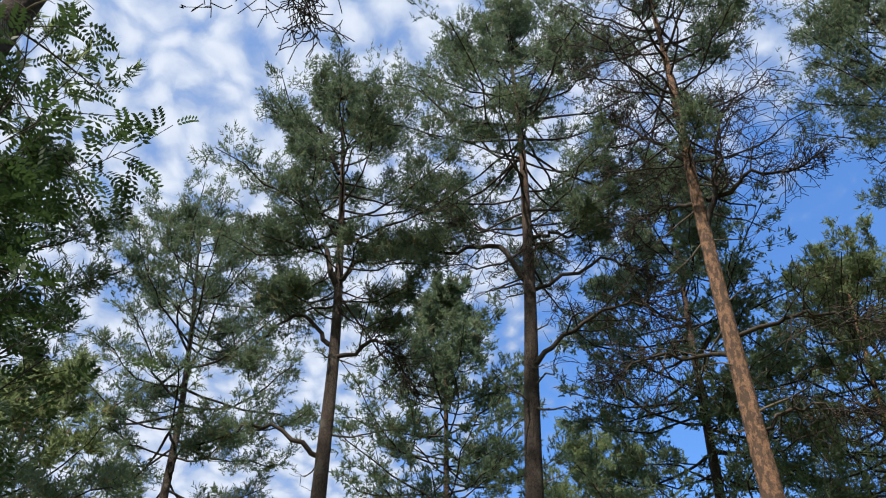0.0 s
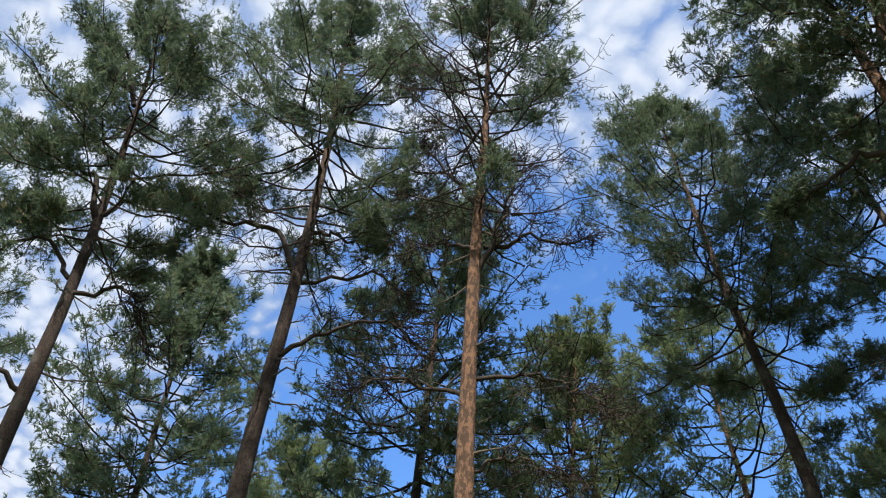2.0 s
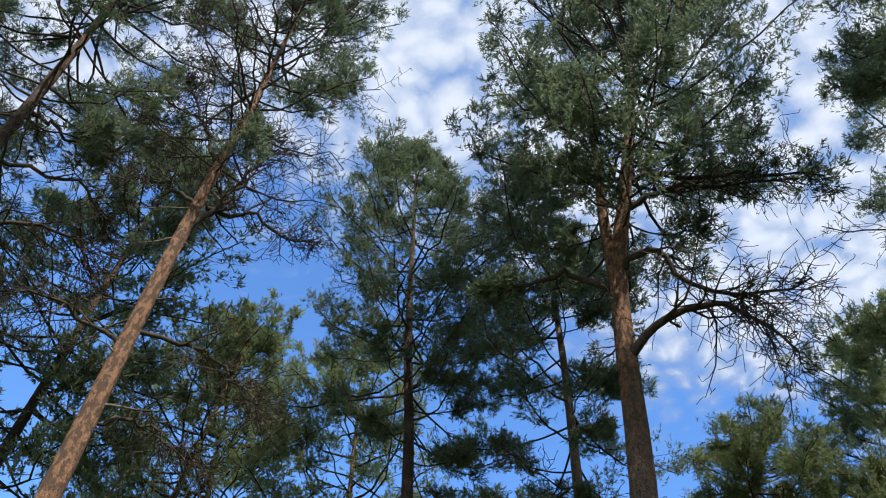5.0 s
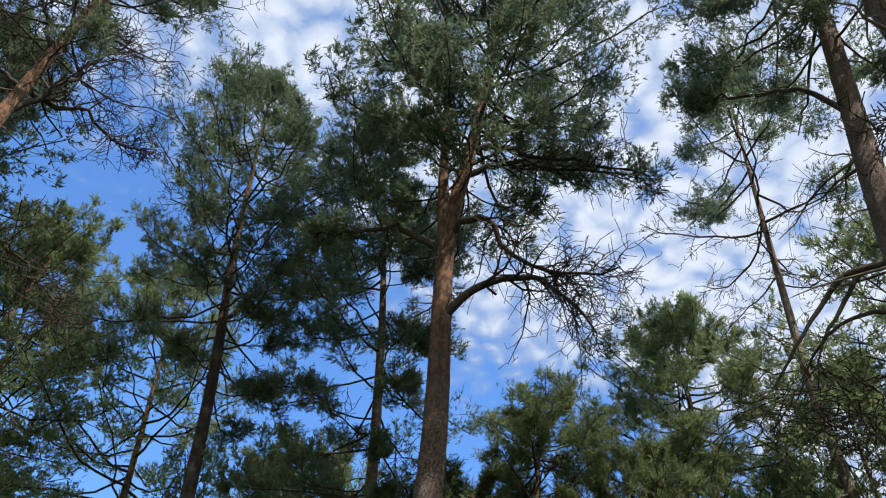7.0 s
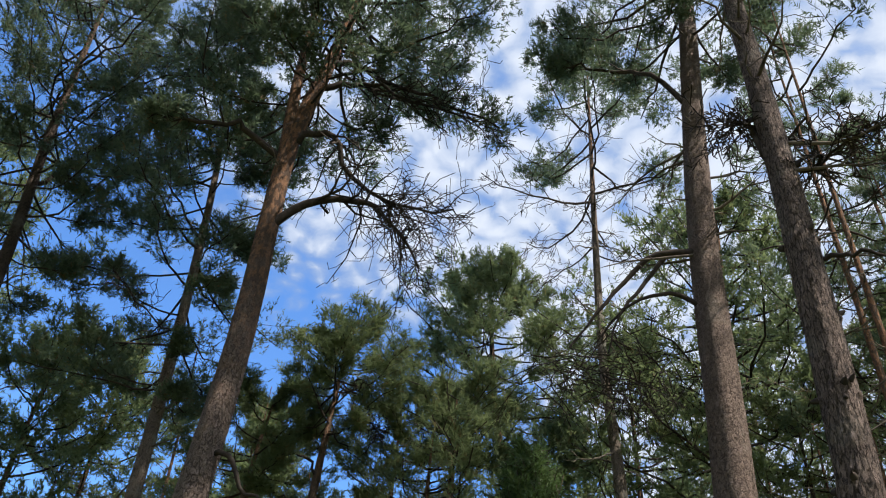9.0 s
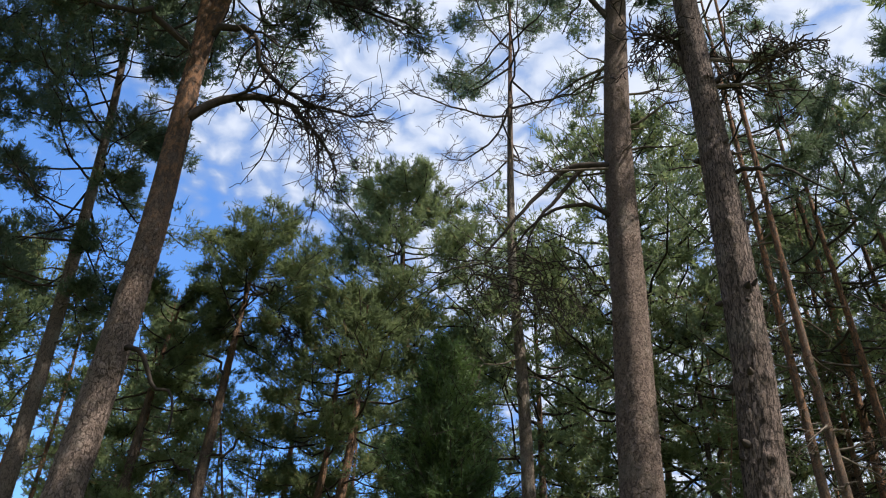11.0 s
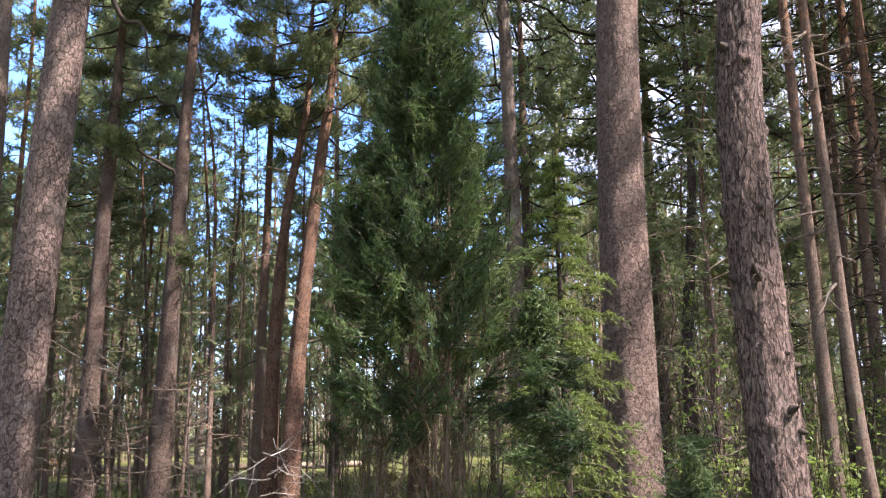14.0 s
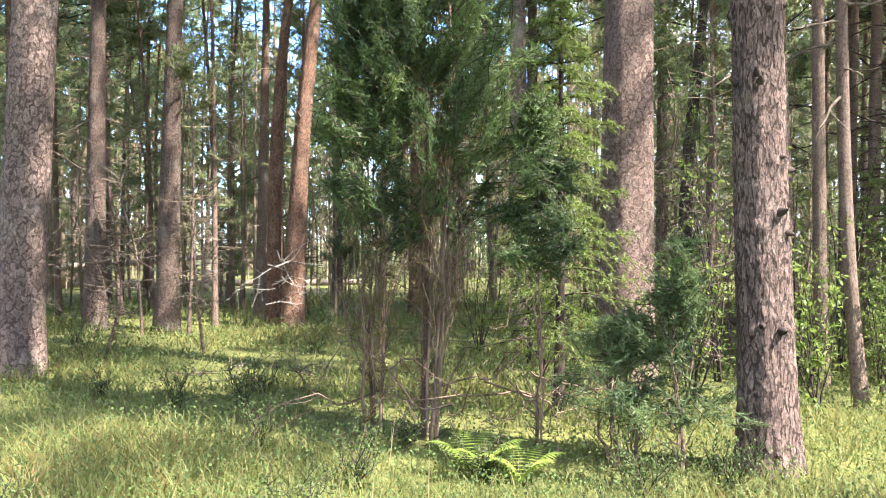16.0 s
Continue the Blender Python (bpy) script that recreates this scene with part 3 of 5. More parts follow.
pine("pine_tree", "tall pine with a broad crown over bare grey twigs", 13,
     [(-11.9, 1.1, 0), (-11.9, 1.3, 8.6), (-11.9, 1.5, 13.0), (-11.9, 1.6, 17.5), (-11.9, 1.5, 22.6)], 0.21, (13.8, 22.6), 2.9, BARK_SHADED, boughs=76, dead=16, dead_from=0.6, bare=0.12, widest=0.45,
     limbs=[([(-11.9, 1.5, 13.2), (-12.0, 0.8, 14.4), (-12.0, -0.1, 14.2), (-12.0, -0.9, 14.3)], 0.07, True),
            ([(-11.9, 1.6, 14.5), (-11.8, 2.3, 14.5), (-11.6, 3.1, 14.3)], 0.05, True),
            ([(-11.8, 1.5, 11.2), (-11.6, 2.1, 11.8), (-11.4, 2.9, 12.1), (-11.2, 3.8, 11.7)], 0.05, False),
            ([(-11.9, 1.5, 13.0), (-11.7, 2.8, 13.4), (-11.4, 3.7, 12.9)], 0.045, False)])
pine("pine_tree", "orange-barked pine with bare twiggy boughs and thin crown", 14,
     [(-10.2, 4.1, 0), (-10.13, 4.28, 8.0), (-10.08, 4.42, 12.9), (-9.98, 4.62, 17.0), (-9.9, 4.8, 22.5)], 0.205, (14.4, 22.8), 2.8, BARK_ORANGE, boughs=66, dead=14, dead_from=0.6, bare=0.55, widest=0.4, sides=32,
     limbs=[([(-10.05, 4.45, 12.8), (-9.8, 4.9, 14.1), (-9.6, 5.4, 16.2)], 0.065, False),
            ([(-10.0, 4.6, 13.5), (-9.5, 5.6, 13.6), (-9.0, 6.4, 13.5)], 0.05, False),
            ([(-10.05, 4.5, 14.6), (-10.3, 3.8, 16.0), (-10.5, 3.4, 17.0)], 0.05, False),
            ([(-10.1, 4.35, 10.4), (-9.6, 5.1, 10.5), (-9.3, 5.6, 10.2), (-8.8, 6.3, 9.4)], 0.04, False),
            ([(-10.15, 4.3, 10.1), (-10.5, 3.9, 10.5), (-10.7, 3.2, 10.7), (-11.0, 2.3, 10.2)], 0.045, False),
            ([(-10.1, 4.4, 13.5), (-10.5, 3.9, 13.8), (-10.8, 3.1, 13.4)], 0.045, False),
            ([(-10.1, 4.3, 8.6), (-9.9, 4.7, 9.0), (-9.7, 5.3, 8.9), (-9.3, 5.9, 8.4)], 0.035, False)])
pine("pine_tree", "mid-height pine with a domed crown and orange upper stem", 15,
     [(-9.3, 11.1, 0), (-9.8, 10.7, 10.7), (-10.1, 10.4, 15.0), (-10.4, 10.1, 21.2)], 0.20, (11.6, 21.4), 2.7, BARK_SHADED, boughs=76, dead=10, dead_from=0.6, widest=0.45,
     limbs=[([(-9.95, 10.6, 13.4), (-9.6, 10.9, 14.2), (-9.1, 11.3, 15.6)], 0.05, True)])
pine("pine_tree", "large old pine with a forked stem and crooked hanging boughs", 16,
     [(-4.8, 9.45, 0), (-4.6, 9.54, 4.3), (-4.43, 9.62, 8.6), (-4.45, 9.62, 12.8), (-4.15, 9.75, 15.5), (-3.7, 9.9, 19.5), (-3.4, 10.1, 23.5)], 0.265, (14.2, 24.0), 3.7, BARK_PLATED,
     boughs=96, blade=(0.15, 0.030, 5), dead=6, dead_from=0.8, widest=0.4, sides=60, near=(9.0, 0.06), plate=(0.14, 0.2), relief=0.010, rise=(-5, 55),
     fork=([(-4.45, 9.62, 12.2), (-4.60, 9.55, 14.7), (-4.65, 9.53, 17.2), (-4.9, 9.5, 20.5)], 0.13),
     limbs=[([(-4.4, 9.6, 11.1), (-3.8, 9.7, 11.6), (-3.0, 10.0, 12.0), (-2.4, 10.1, 11.5), (-2.0, 10.2, 10.6)], 0.085, False),
            ([(-4.3, 9.6, 13.1), (-3.7, 9.6, 13.3), (-3.3, 9.8, 12.7), (-2.5, 10.0, 12.1), (-1.5, 10.2, 11.9)], 0.07, False),
            ([(-4.15, 9.8, 14.9), (-3.5, 10.0, 15.2), (-2.9, 10.2, 14.8), (-1.2, 10.5, 14.5)], 0.07, False),
            ([(-4.2, 9.7, 15.5), (-3.3, 10.1, 15.8), (-2.2, 10.4, 15.2), (-0.8, 10.6, 14.4)], 0.07, True),
            ([(-4.5, 9.6, 12.7), (-5.2, 9.2, 13.0), (-5.8, 8.9, 12.7), (-6.5, 8.4, 12.5)], 0.07, True),
            ([(-4.45, 9.6, 7.0), (-4.1, 9.5, 6.95), (-3.85, 9.6, 6.5), (-3.6, 9.6, 6.4), (-3.5, 9.5, 5.8)], 0.045, None)])
pine("pine_tree", "grey-stemmed pine with dense dark boughs behind the forked one", 17,
     [(-6.7, 12.3, 0), (-6.78, 12.25, 7.6), (-6.95, 12.15, 12.4), (-7.2, 12.0, 16.0), (-7.5, 11.8, 19.8)], 0.18, (9.4, 20.0), 2.8, BARK_GREY, boughs=72, dead=12, dead_from=0.5, widest=0.5, gap=(0, 0.5))
pine("pine_tree", "thin pine with a bare stem and tufted top", 18,
     [(1.3, 13.95, 0), (1.2, 13.95, 8.2), (1.05, 13.95, 12.0), (1.2, 13.95, 20.5)], 0.16, (14.0, 21.5), 2.6, BARK_GREY, boughs=26, dead=26, dead_from=0.55, bare=0.4, sides=28)
pine("pine_tree", "big straight pine with flaking scaly bark and arched broken boughs", 19,
     [(1.82, 8.4, 0), (1.87, 8.4, 4.5), (1.97, 8.37, 7.0), (2.1, 8.33, 10.0), (2.5, 8.25, 15.0), (2.9, 8.1, 22.0)], 0.27, (13.6, 22.5), 3.2, BARK_SCALY, boughs=46, dead=18, dead_from=0.66, sides=64, near=(9.0, 0.05), plate=(0.11, 0.13), relief=0.008,
     limbs=[([(1.95, 8.3, 9.15), (1.4, 8.3, 9.1), (0.8, 8.4, 8.5), (0.3, 8.4, 7.8)], 0.052, None),
            ([(1.95, 8.3, 8.3), (1.5, 8.3, 8.5), (1.0, 8.3, 8.3), (0.75, 8.4, 7.7)], 0.036, None),
            ([(1.6, 8.4, 9.2), (1.0, 8.4, 8.4), (0.6, 8.5, 7.9)], 0.035, None),
            ([(2.25, 8.3, 11.9), (1.7, 8.4, 12.9), (1.0, 8.5, 13.5), (0.2, 8.6, 13.6)], 0.05, True)])
pine("pine_tree", "big leaning pine with deep furrowed bark and knotted whorls", 20,
     [(2.17, 5.59, 0), (2.09, 5.62, 3.4), (2.17, 5.59, 5.0), (2.24, 5.57, 8.0), (2.23, 5.57, 10.6), (2.1, 5.6, 19.0)], 0.180, (12.2, 19.5), 2.8, BARK_FURROWED, boughs=44, dead=18, dead_from=0.6, sides=110, near=(7.5, 0.022), plate=(0.060, 0.17), relief=0.008,
     whorls=(0.95, 1.62, 2.05, 2.5, 3.05, 3.6, 4.1, 4.7, 5.4, 6.1, 6.9),
     limbs=[([(2.3, 5.55, 7.75), (2.6, 5.4, 7.9), (2.95, 5.2, 7.9)], 0.03, False),
            ([(2.3, 5.55, 6.7), (2.5, 5.4, 6.6), (2.7, 5.3, 6.5), (2.95, 5.2, 6.2)], 0.025, None),
            ([(2.2, 5.6, 7.7), (2.0, 5.65, 8.6), (1.7, 5.7, 8.5)], 0.03, False)])
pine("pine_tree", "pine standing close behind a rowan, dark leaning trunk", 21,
     [(-3.7, -4.0, 0), (-3.7, -4.0, 7.0), (-3.8, -3.9, 13.0), (-3.8, -3.8, 24.0)], 0.2, (14.5, 24.5), 3.0, BARK_SHADED, boughs=44, side=8, dead=8, dead_from=0.6, sides=40,
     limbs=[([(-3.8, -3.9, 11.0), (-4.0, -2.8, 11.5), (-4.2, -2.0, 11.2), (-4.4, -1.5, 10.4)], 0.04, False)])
pine("pine_tree", "low bushy pine filling the gap behind a rowan", 22, [(-8.6, -6.6, 0), (-8.6, -6.6, 6), (-8.5, -6.6, 12.5)], 0.14, (3.5, 12.7), 2.2, BARK_SHADED, boughs=36, dead=4)
# tangle of dead twigs where the arched boughs end
def tangle(name, label, seed, centre, size, count, mat):
    rng = np.random.default_rng(seed)
    thing = tagged(new(name), label, "branch")
    thing.location = centre
    st = rng.normal(0, 1, (count, 3)) * np.array(size) * 0.45
    d = unit(rng.normal(0, 1, (count, 3)) * [1, 1, 0.6] + [0, 0, -0.35])
    s = np.linspace(0, 1, 6)
    kink = np.cumsum(rng.normal(0, 0.13, (count, 6, 3)), 1)
    p = st[:, None] + rng.uniform(0.3, 0.9, (count, 1, 1)) * (d[:, None] * s[:, None] + kink * s[:, None])
    r = np.full((count, 6), 0.009) * (1 - 0.7 * s)
    p2, r2 = offshoots(rng, p, r, 6, 0.2, 0.5, 4, up=-0.2, flat=0.8, wig=0.15, least=0.003)
    link_each("twig", mat, thing, (p, r, 4))
    fine = Wood()
    fine.add(p2, r2, 3)
    fine.link("twig_spray", mat, thing, kind="stuff")
    return thing


tangle("fallen_branch", "tangle of dead pine twigs caught under arched boughs", 31, (0.85, 8.45, 7.45), (1.1, 0.5, 0.45), 80, TWIG)

# the pines behind, each at its own place
DENSE = dict(boughs=76, side=7, tips=6, dead=8, tufts=4, blade=(0.16, 0.038, 4), sides=16)
pine("pine_tree", "young dense pine behind the broad-crowned one", 41, [(-20, 0.0, 0), (-20, -0.1, 10), (-20, -0.2, 20.2)], 0.17, (8.0, 20.2), 2.9, BARK_SHADED, NEEDLE, widest=0.3, **{**DENSE, "boughs": 108, "blade": (0.16, 0.040, 5)})
pine("pine_tree", "tall bushy pine behind the orange-barked one", 42, [(-16.1, 5.3, 0), (-16.1, 5.6, 10), (-15.8, 6.2, 21.2)], 0.19, (7.2, 21.2), 3.2, BARK_SHADED, NEEDLE, widest=0.35, **{**DENSE, "boughs": 116, "blade": (0.16, 0.040, 5)})
pine("pine_tree", "sunlit bushy pine with a rounded top", 43, [(-17, 9.2, 0), (-16.6, 9.6, 9), (-16.0, 10.3, 17.6)], 0.19, (7.0, 17.6), 3.3, BARK_OLD, NEEDLE_SUNLIT, widest=0.4, **DENSE)
pine("pine_tree", "distant sunlit pine top beyond the clearing", 44, [(-24.5, 4.6, 0), (-24.5, 4.7, 9), (-24.5, 4.7, 17.0)], 0.17, (8.5, 17.2), 3.4, BARK_OLD, NEEDLE_SUNLIT, **DENSE)
pine("pine_tree", "sunlit yellow-green pine with a full rounded crown", 45, [(-14.8, 14.9, 0), (-15.0, 14.6, 9), (-15.5, 14.2, 19.0)], 0.19, (7.8, 19.2), 3.4, BARK_OLD, NEEDLE_SUNLIT, widest=0.4, **DENSE)
pine("pine_tree", "sunlit broad pine at the forest edge", 46, [(-17.2, 12.2, 0), (-17.4, 11.8, 9), (-17.8, 11.2, 18.2)], 0.18, (9.5, 18.4), 3.2, BARK_OLD, NEEDLE_SUNLIT, widest=0.4, **DENSE)
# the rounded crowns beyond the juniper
pine("pine_tree", "round-topped pine with crooked orange stem", 48, [(-0.5, 18.0, 0), (-0.6, 18.0, 9.5), (-1.3, 17.95, 12.0), (-1.6, 17.9, 16.8)], 0.22, (11.0, 16.6), 2.7, BARK_ORANGE, NEEDLE_SUNLIT, widest=0.35, boughs=58, side=9, tips=7, dead=8, tufts=5, blade=(0.14, 0.026, 5), sides=16, rise=(-14, 36))
pine("pine_tree", "dense rounded pine seen between straight trunks", 49, [(3.6, 15.6, 0), (3.7, 15.6, 9), (4.1, 15.5, 16.3)], 0.2, (7.0, 16.5), 3.4, BARK_OLD, NEEDLE_SUNLIT, widest=0.4, **DENSE)
pine("pine_tree", "straight dark pine with few boughs", 50, [(-5.92, 14.33, 0), (-5.88, 14.34, 4.5), (-5.75, 14.4, 9.0), (-5.6, 14.4, 10.6)], 0.19, (8.0, 10.8), 1.8, BARK_OLD, NEEDLE_SUNLIT, widest=0.4, boughs=20, side=8, tips=7, dead=8, blade=(0.12, 0.020, 5), sides=16, rise=(-12, 25))
pine("pine_tree", "open-grown pine with crooked boughs and rounded top", 51, [(-4.68, 14.25, 0), (-4.57, 14.28, 4.5), (-4.45, 14.32, 8.0), (-4.25, 14.39, 11.9)], 0.20, (10.0, 12.0), 1.75, BARK_OLD, NEEDLE_SUNLIT, widest=0.45, boughs=34, side=9, tips=7, dead=8, blade=(0.12, 0.020, 5), sides=20, rise=(-12, 34),
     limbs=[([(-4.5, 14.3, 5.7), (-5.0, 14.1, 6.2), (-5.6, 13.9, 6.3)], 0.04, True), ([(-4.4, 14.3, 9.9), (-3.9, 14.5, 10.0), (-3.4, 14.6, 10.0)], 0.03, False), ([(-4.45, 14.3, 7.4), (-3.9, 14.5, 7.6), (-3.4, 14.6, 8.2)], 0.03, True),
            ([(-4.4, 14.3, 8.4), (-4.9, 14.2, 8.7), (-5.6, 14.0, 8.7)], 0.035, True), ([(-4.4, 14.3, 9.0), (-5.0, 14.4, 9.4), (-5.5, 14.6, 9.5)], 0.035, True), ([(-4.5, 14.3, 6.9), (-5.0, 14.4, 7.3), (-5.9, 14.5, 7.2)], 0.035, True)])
pine("pine_tree", "orange pine of a leaning pair beside the juniper", 52, [(-2.66, 14.77, 0), (-2.47, 14.8, 3.4), (-2.2, 14.84, 6.0), (-1.95, 14.86, 8.2), (-1.9, 14.9, 11.0)], 0.19, (6.8, 11.2), 2.2, BARK_ORANGE, NEEDLE_SUNLIT, widest=0.5, boughs=30, side=8, tips=7, dead=8, blade=(0.12, 0.020, 5), sides=22)
pine("pine_tree", "darker pine of a leaning pair beside the juniper", 53, [(-3.05, 15.2, 0), (-3.0, 15.2, 3.2), (-2.82, 15.25, 5.6), (-2.5, 15.3, 7.6), (-2.4, 15.3, 10.5)], 0.15, (7.0, 10.8), 2.0, BARK_ORANGE, NEEDLE_SUNLIT, widest=0.5, boughs=28, side=8, tips=7, dead=8, blade=(0.12, 0.020, 5), sides=20)
pine("pine_tree", "slim pine behind a leaning pair", 54, [(-3.6, 16.6, 0), (-3.5, 16.65, 5.3), (-3.4, 16.7, 12)], 0.12, (7.5, 12.2), 1.6, BARK_POLE, NEEDLE_SUNLIT, boughs=26, side=6, tips=4, dead=8, blade=(0.12, 0.020, 6), sides=14)
pine("pine_tree", "slim reddish pine at the shaded forest edge", 55, [(4.1, 9.12, 0), (4.06, 9.14, 4.2), (4.05, 9.2, 8.0), (4.0, 9.2, 15.0)], 0.078, (9.5, 15.2), 1.5, BARK_POLE, NEEDLE, boughs=14, bare=0.5, side=6, tips=4, dead=34, dead_from=0.3, blade=(0.12, 0.018, 6), sides=18)
pine("pine_tree", "slim grey pine with a curved foot at the forest edge", 56, [(3.85, 7.7, 0), (3.72, 7.75, 1.6), (3.66, 7.77, 4.0), (3.6, 7.8, 8.0), (3.6, 7.8, 14.0)], 0.066, (9.0, 14.2), 1.4, BARK_POLE, NEEDLE, boughs=12, bare=0.5, side=6, tips=4, dead=34, dead_from=0.3, blade=(0.12, 0.018, 6), sides=18)
pine("pine_tree", "dark crooked pine stem among the thicket", 57, [(3.85, 13.45, 0), (3.9, 13.45, 2.6), (4.15, 13.4, 5.5), (4.2, 13.4, 9.5)], 0.13, (6.0, 10.0), 1.8, BARK_SHADED, NEEDLE_SUNLIT, boughs=24, side=7, tips=4, dead=10, blade=(0.12, 0.020, 6), sides=16,
     limbs=[([(4.4, 13.3, 7.4), (4.0, 13.4, 7.0), (3.4, 13.6, 7.3)], 0.03, True)])
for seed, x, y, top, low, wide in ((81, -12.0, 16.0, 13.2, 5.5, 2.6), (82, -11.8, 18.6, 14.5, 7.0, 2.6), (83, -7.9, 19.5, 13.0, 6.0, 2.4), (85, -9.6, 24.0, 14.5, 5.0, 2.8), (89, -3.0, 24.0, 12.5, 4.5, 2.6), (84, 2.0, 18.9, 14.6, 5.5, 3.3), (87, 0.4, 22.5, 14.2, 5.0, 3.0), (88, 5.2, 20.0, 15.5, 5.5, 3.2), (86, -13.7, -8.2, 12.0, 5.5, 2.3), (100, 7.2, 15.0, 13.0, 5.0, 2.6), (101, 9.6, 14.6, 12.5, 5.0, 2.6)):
    pine("pine_tree", "bushy pine filling in the forest edge", seed, [(x, y, 0), (x, y, top * 0.5), (x, y, top)], 0.16, (low, top + 0.2), wide, BARK_OLD, NEEDLE_SUNLIT, group="bushy pines of the forest edge", **{**DENSE, "boughs": 56})
for seed, x, y, top in ((91, 5.6, 10.6, 13.0), (92, 6.9, 11.2, 13.5), (93, 6.3, 8.4, 11.5), (94, 7.6, 13.0, 15.0), (97, 5.0, 12.8, 17.0), (98, 6.2, 12.2, 16.5)):
    pine("pine_tree", "crowded pine with many dead grey twigs on its stem", seed, [(x, y, 0), (x + 0.1, y, top * 0.5), (x, y + 0.1, top)], 0.10, (top * 0.45, top + 0.2), 1.9, BARK_POLE, NEEDLE, group="crowded pines of the shaded side",
         boughs=22, side=6, tips=5, dead=80, dead_from=0.25, blade=(0.12, 0.018, 6), sides=12, bare=0.45, split=False)


# ---- forest behind ----
def pole(name, label, seed, top, radius, twigs, tuft_share, mat=BARK_POLE):
    """A thin crowded tree: bare pole with dead side twigs and a small top."""
    rng = np.random.default_rng(seed)
    tree = tagged(new(name), label, "tree", "crowded thin trees of the forest")
    path = [(0, 0, -0.2), (rng.normal(0, 0.12), rng.normal(0, 0.12), top * 0.35), (rng.normal(0, 0.2), rng.normal(0, 0.2), top * 0.7), (rng.normal(0, 0.25), rng.normal(0, 0.25), top)]
    path = [np.array(p, float) for p in path]
    v, f, wrap = trunk_sheet(rng, path, radius, 8, 18)
    link_mesh("trunk", v, f, mat, tree, wrap=wrap)
    z = rng.uniform(0.10, 0.97, twigs) * top
    a = rng.uniform(0, 6.28, twigs)
    ln = (0.35 + 0.75 * np.sin(np.pi * np.clip(z / top, 0, 1) ** 0.8)) * rng.uniform(0.5, 1.3, twigs) * (0.15 + top / 11)
    s = np.linspace(0, 1, 4)
    d = np.stack([np.cos(a), np.sin(a), rng.normal(0.05, 0.25, twigs) + 0.4 * (z / top - 0.5)], -1)
    kink = np.cumsum(rng.normal(0, 0.09, (twigs, 4, 3)), 1)
    p = trunk_at(path, z)[:, None] + ln[:, None, None] * (d[:, None] * s[:, None] + kink * s[:, None])
    r = np.full((twigs, 4), 0.009) * (1 - 0.7 * s)
    w = Wood()
    w.add(p, r, 3)
    p2, r2 = offshoots(rng, p, r, 3, 0.15, 0.5, 2, up=0.05, flat=0.7, wig=0.13, least=0.0035)
    w.add(p2, r2, 3)
    w.link("dead_twig_spray", BRUSHWOOD if tuft_share > 0.3 else DEADWOOD, tree, kind="stuff")
    high = np.repeat(z / top, 3) > 1 - tuft_share
    if not high.any():
        return tree
    pos = np.concatenate([p2[high][:, -1], p2[high].mean(1), p[z / top > 1 - tuft_share][:, -1]])
    ax = np.concatenate([p2[high][:, -1] - p2[high][:, 0]] * 2 + [p[z / top > 1 - tuft_share][:, -1] - p[z / top > 1 - tuft_share][:, 0]]) + [0, 0, 0.05]
    v, f, t = blades(rng, pos, ax, 10, 0.13, 0.022, (18, 75), 0.2)
    link_mesh("crown", v, [f], NEEDLE_SUNLIT, tree, smooth=False, tone=t)
    return tree


def far_pine(seed, top, crown, reach):
    return pine("pine_tree", "tall forest pine with a clear stem, for the backdrop and unseen shade", seed, [(0, 0, 0), (0.1, 0, top * 0.4), (-0.1, 0.1, top * 0.75), (0, 0, top)], top * 0.0095, (crown, top + 0.2), reach, BARK_OLD, NEEDLE_SUNLIT,
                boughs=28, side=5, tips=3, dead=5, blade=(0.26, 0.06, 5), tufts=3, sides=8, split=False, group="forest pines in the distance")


def scatter(protos, places, rng, smallest=0.85, largest=1.15):
    """The first of each kind moves to its place; the rest are copies."""
    used = set()
    for i, (x, y) in enumerate(places):
        k = int(rng.integers(len(protos))) if i >= len(protos) else i
        s = rng.uniform(smallest, largest)
        m = pose(x, y, float(gz(x, y)), rng.normal(0, 1.2), rng.normal(0, 1.2), rng.uniform(0, 360))
        if k in used:
            ob = copy_thing(protos[k], m)
        else:
            ob = protos[k]
            ob.matrix_basis = m
            used.add(k)
        ob.scale = (s, s, s * rng.uniform(0.92, 1.08))


def ring(rng, count, a0, a1, d0, d1, apart, taken):
    places, tries = [], 0
    while len(places) < count and tries < 6000:
        tries += 1
        a, d = radians(rng.uniform(a0, a1)), math.sqrt(rng.uniform(d0 * d0, d1 * d1))
        x, y = -math.sin(a) * d, math.cos(a) * d
        if all(math.hypot(x - u, y - v) > apart for u, v in taken + places):
            places.append((x, y))
    taken.extend(places)
    return places


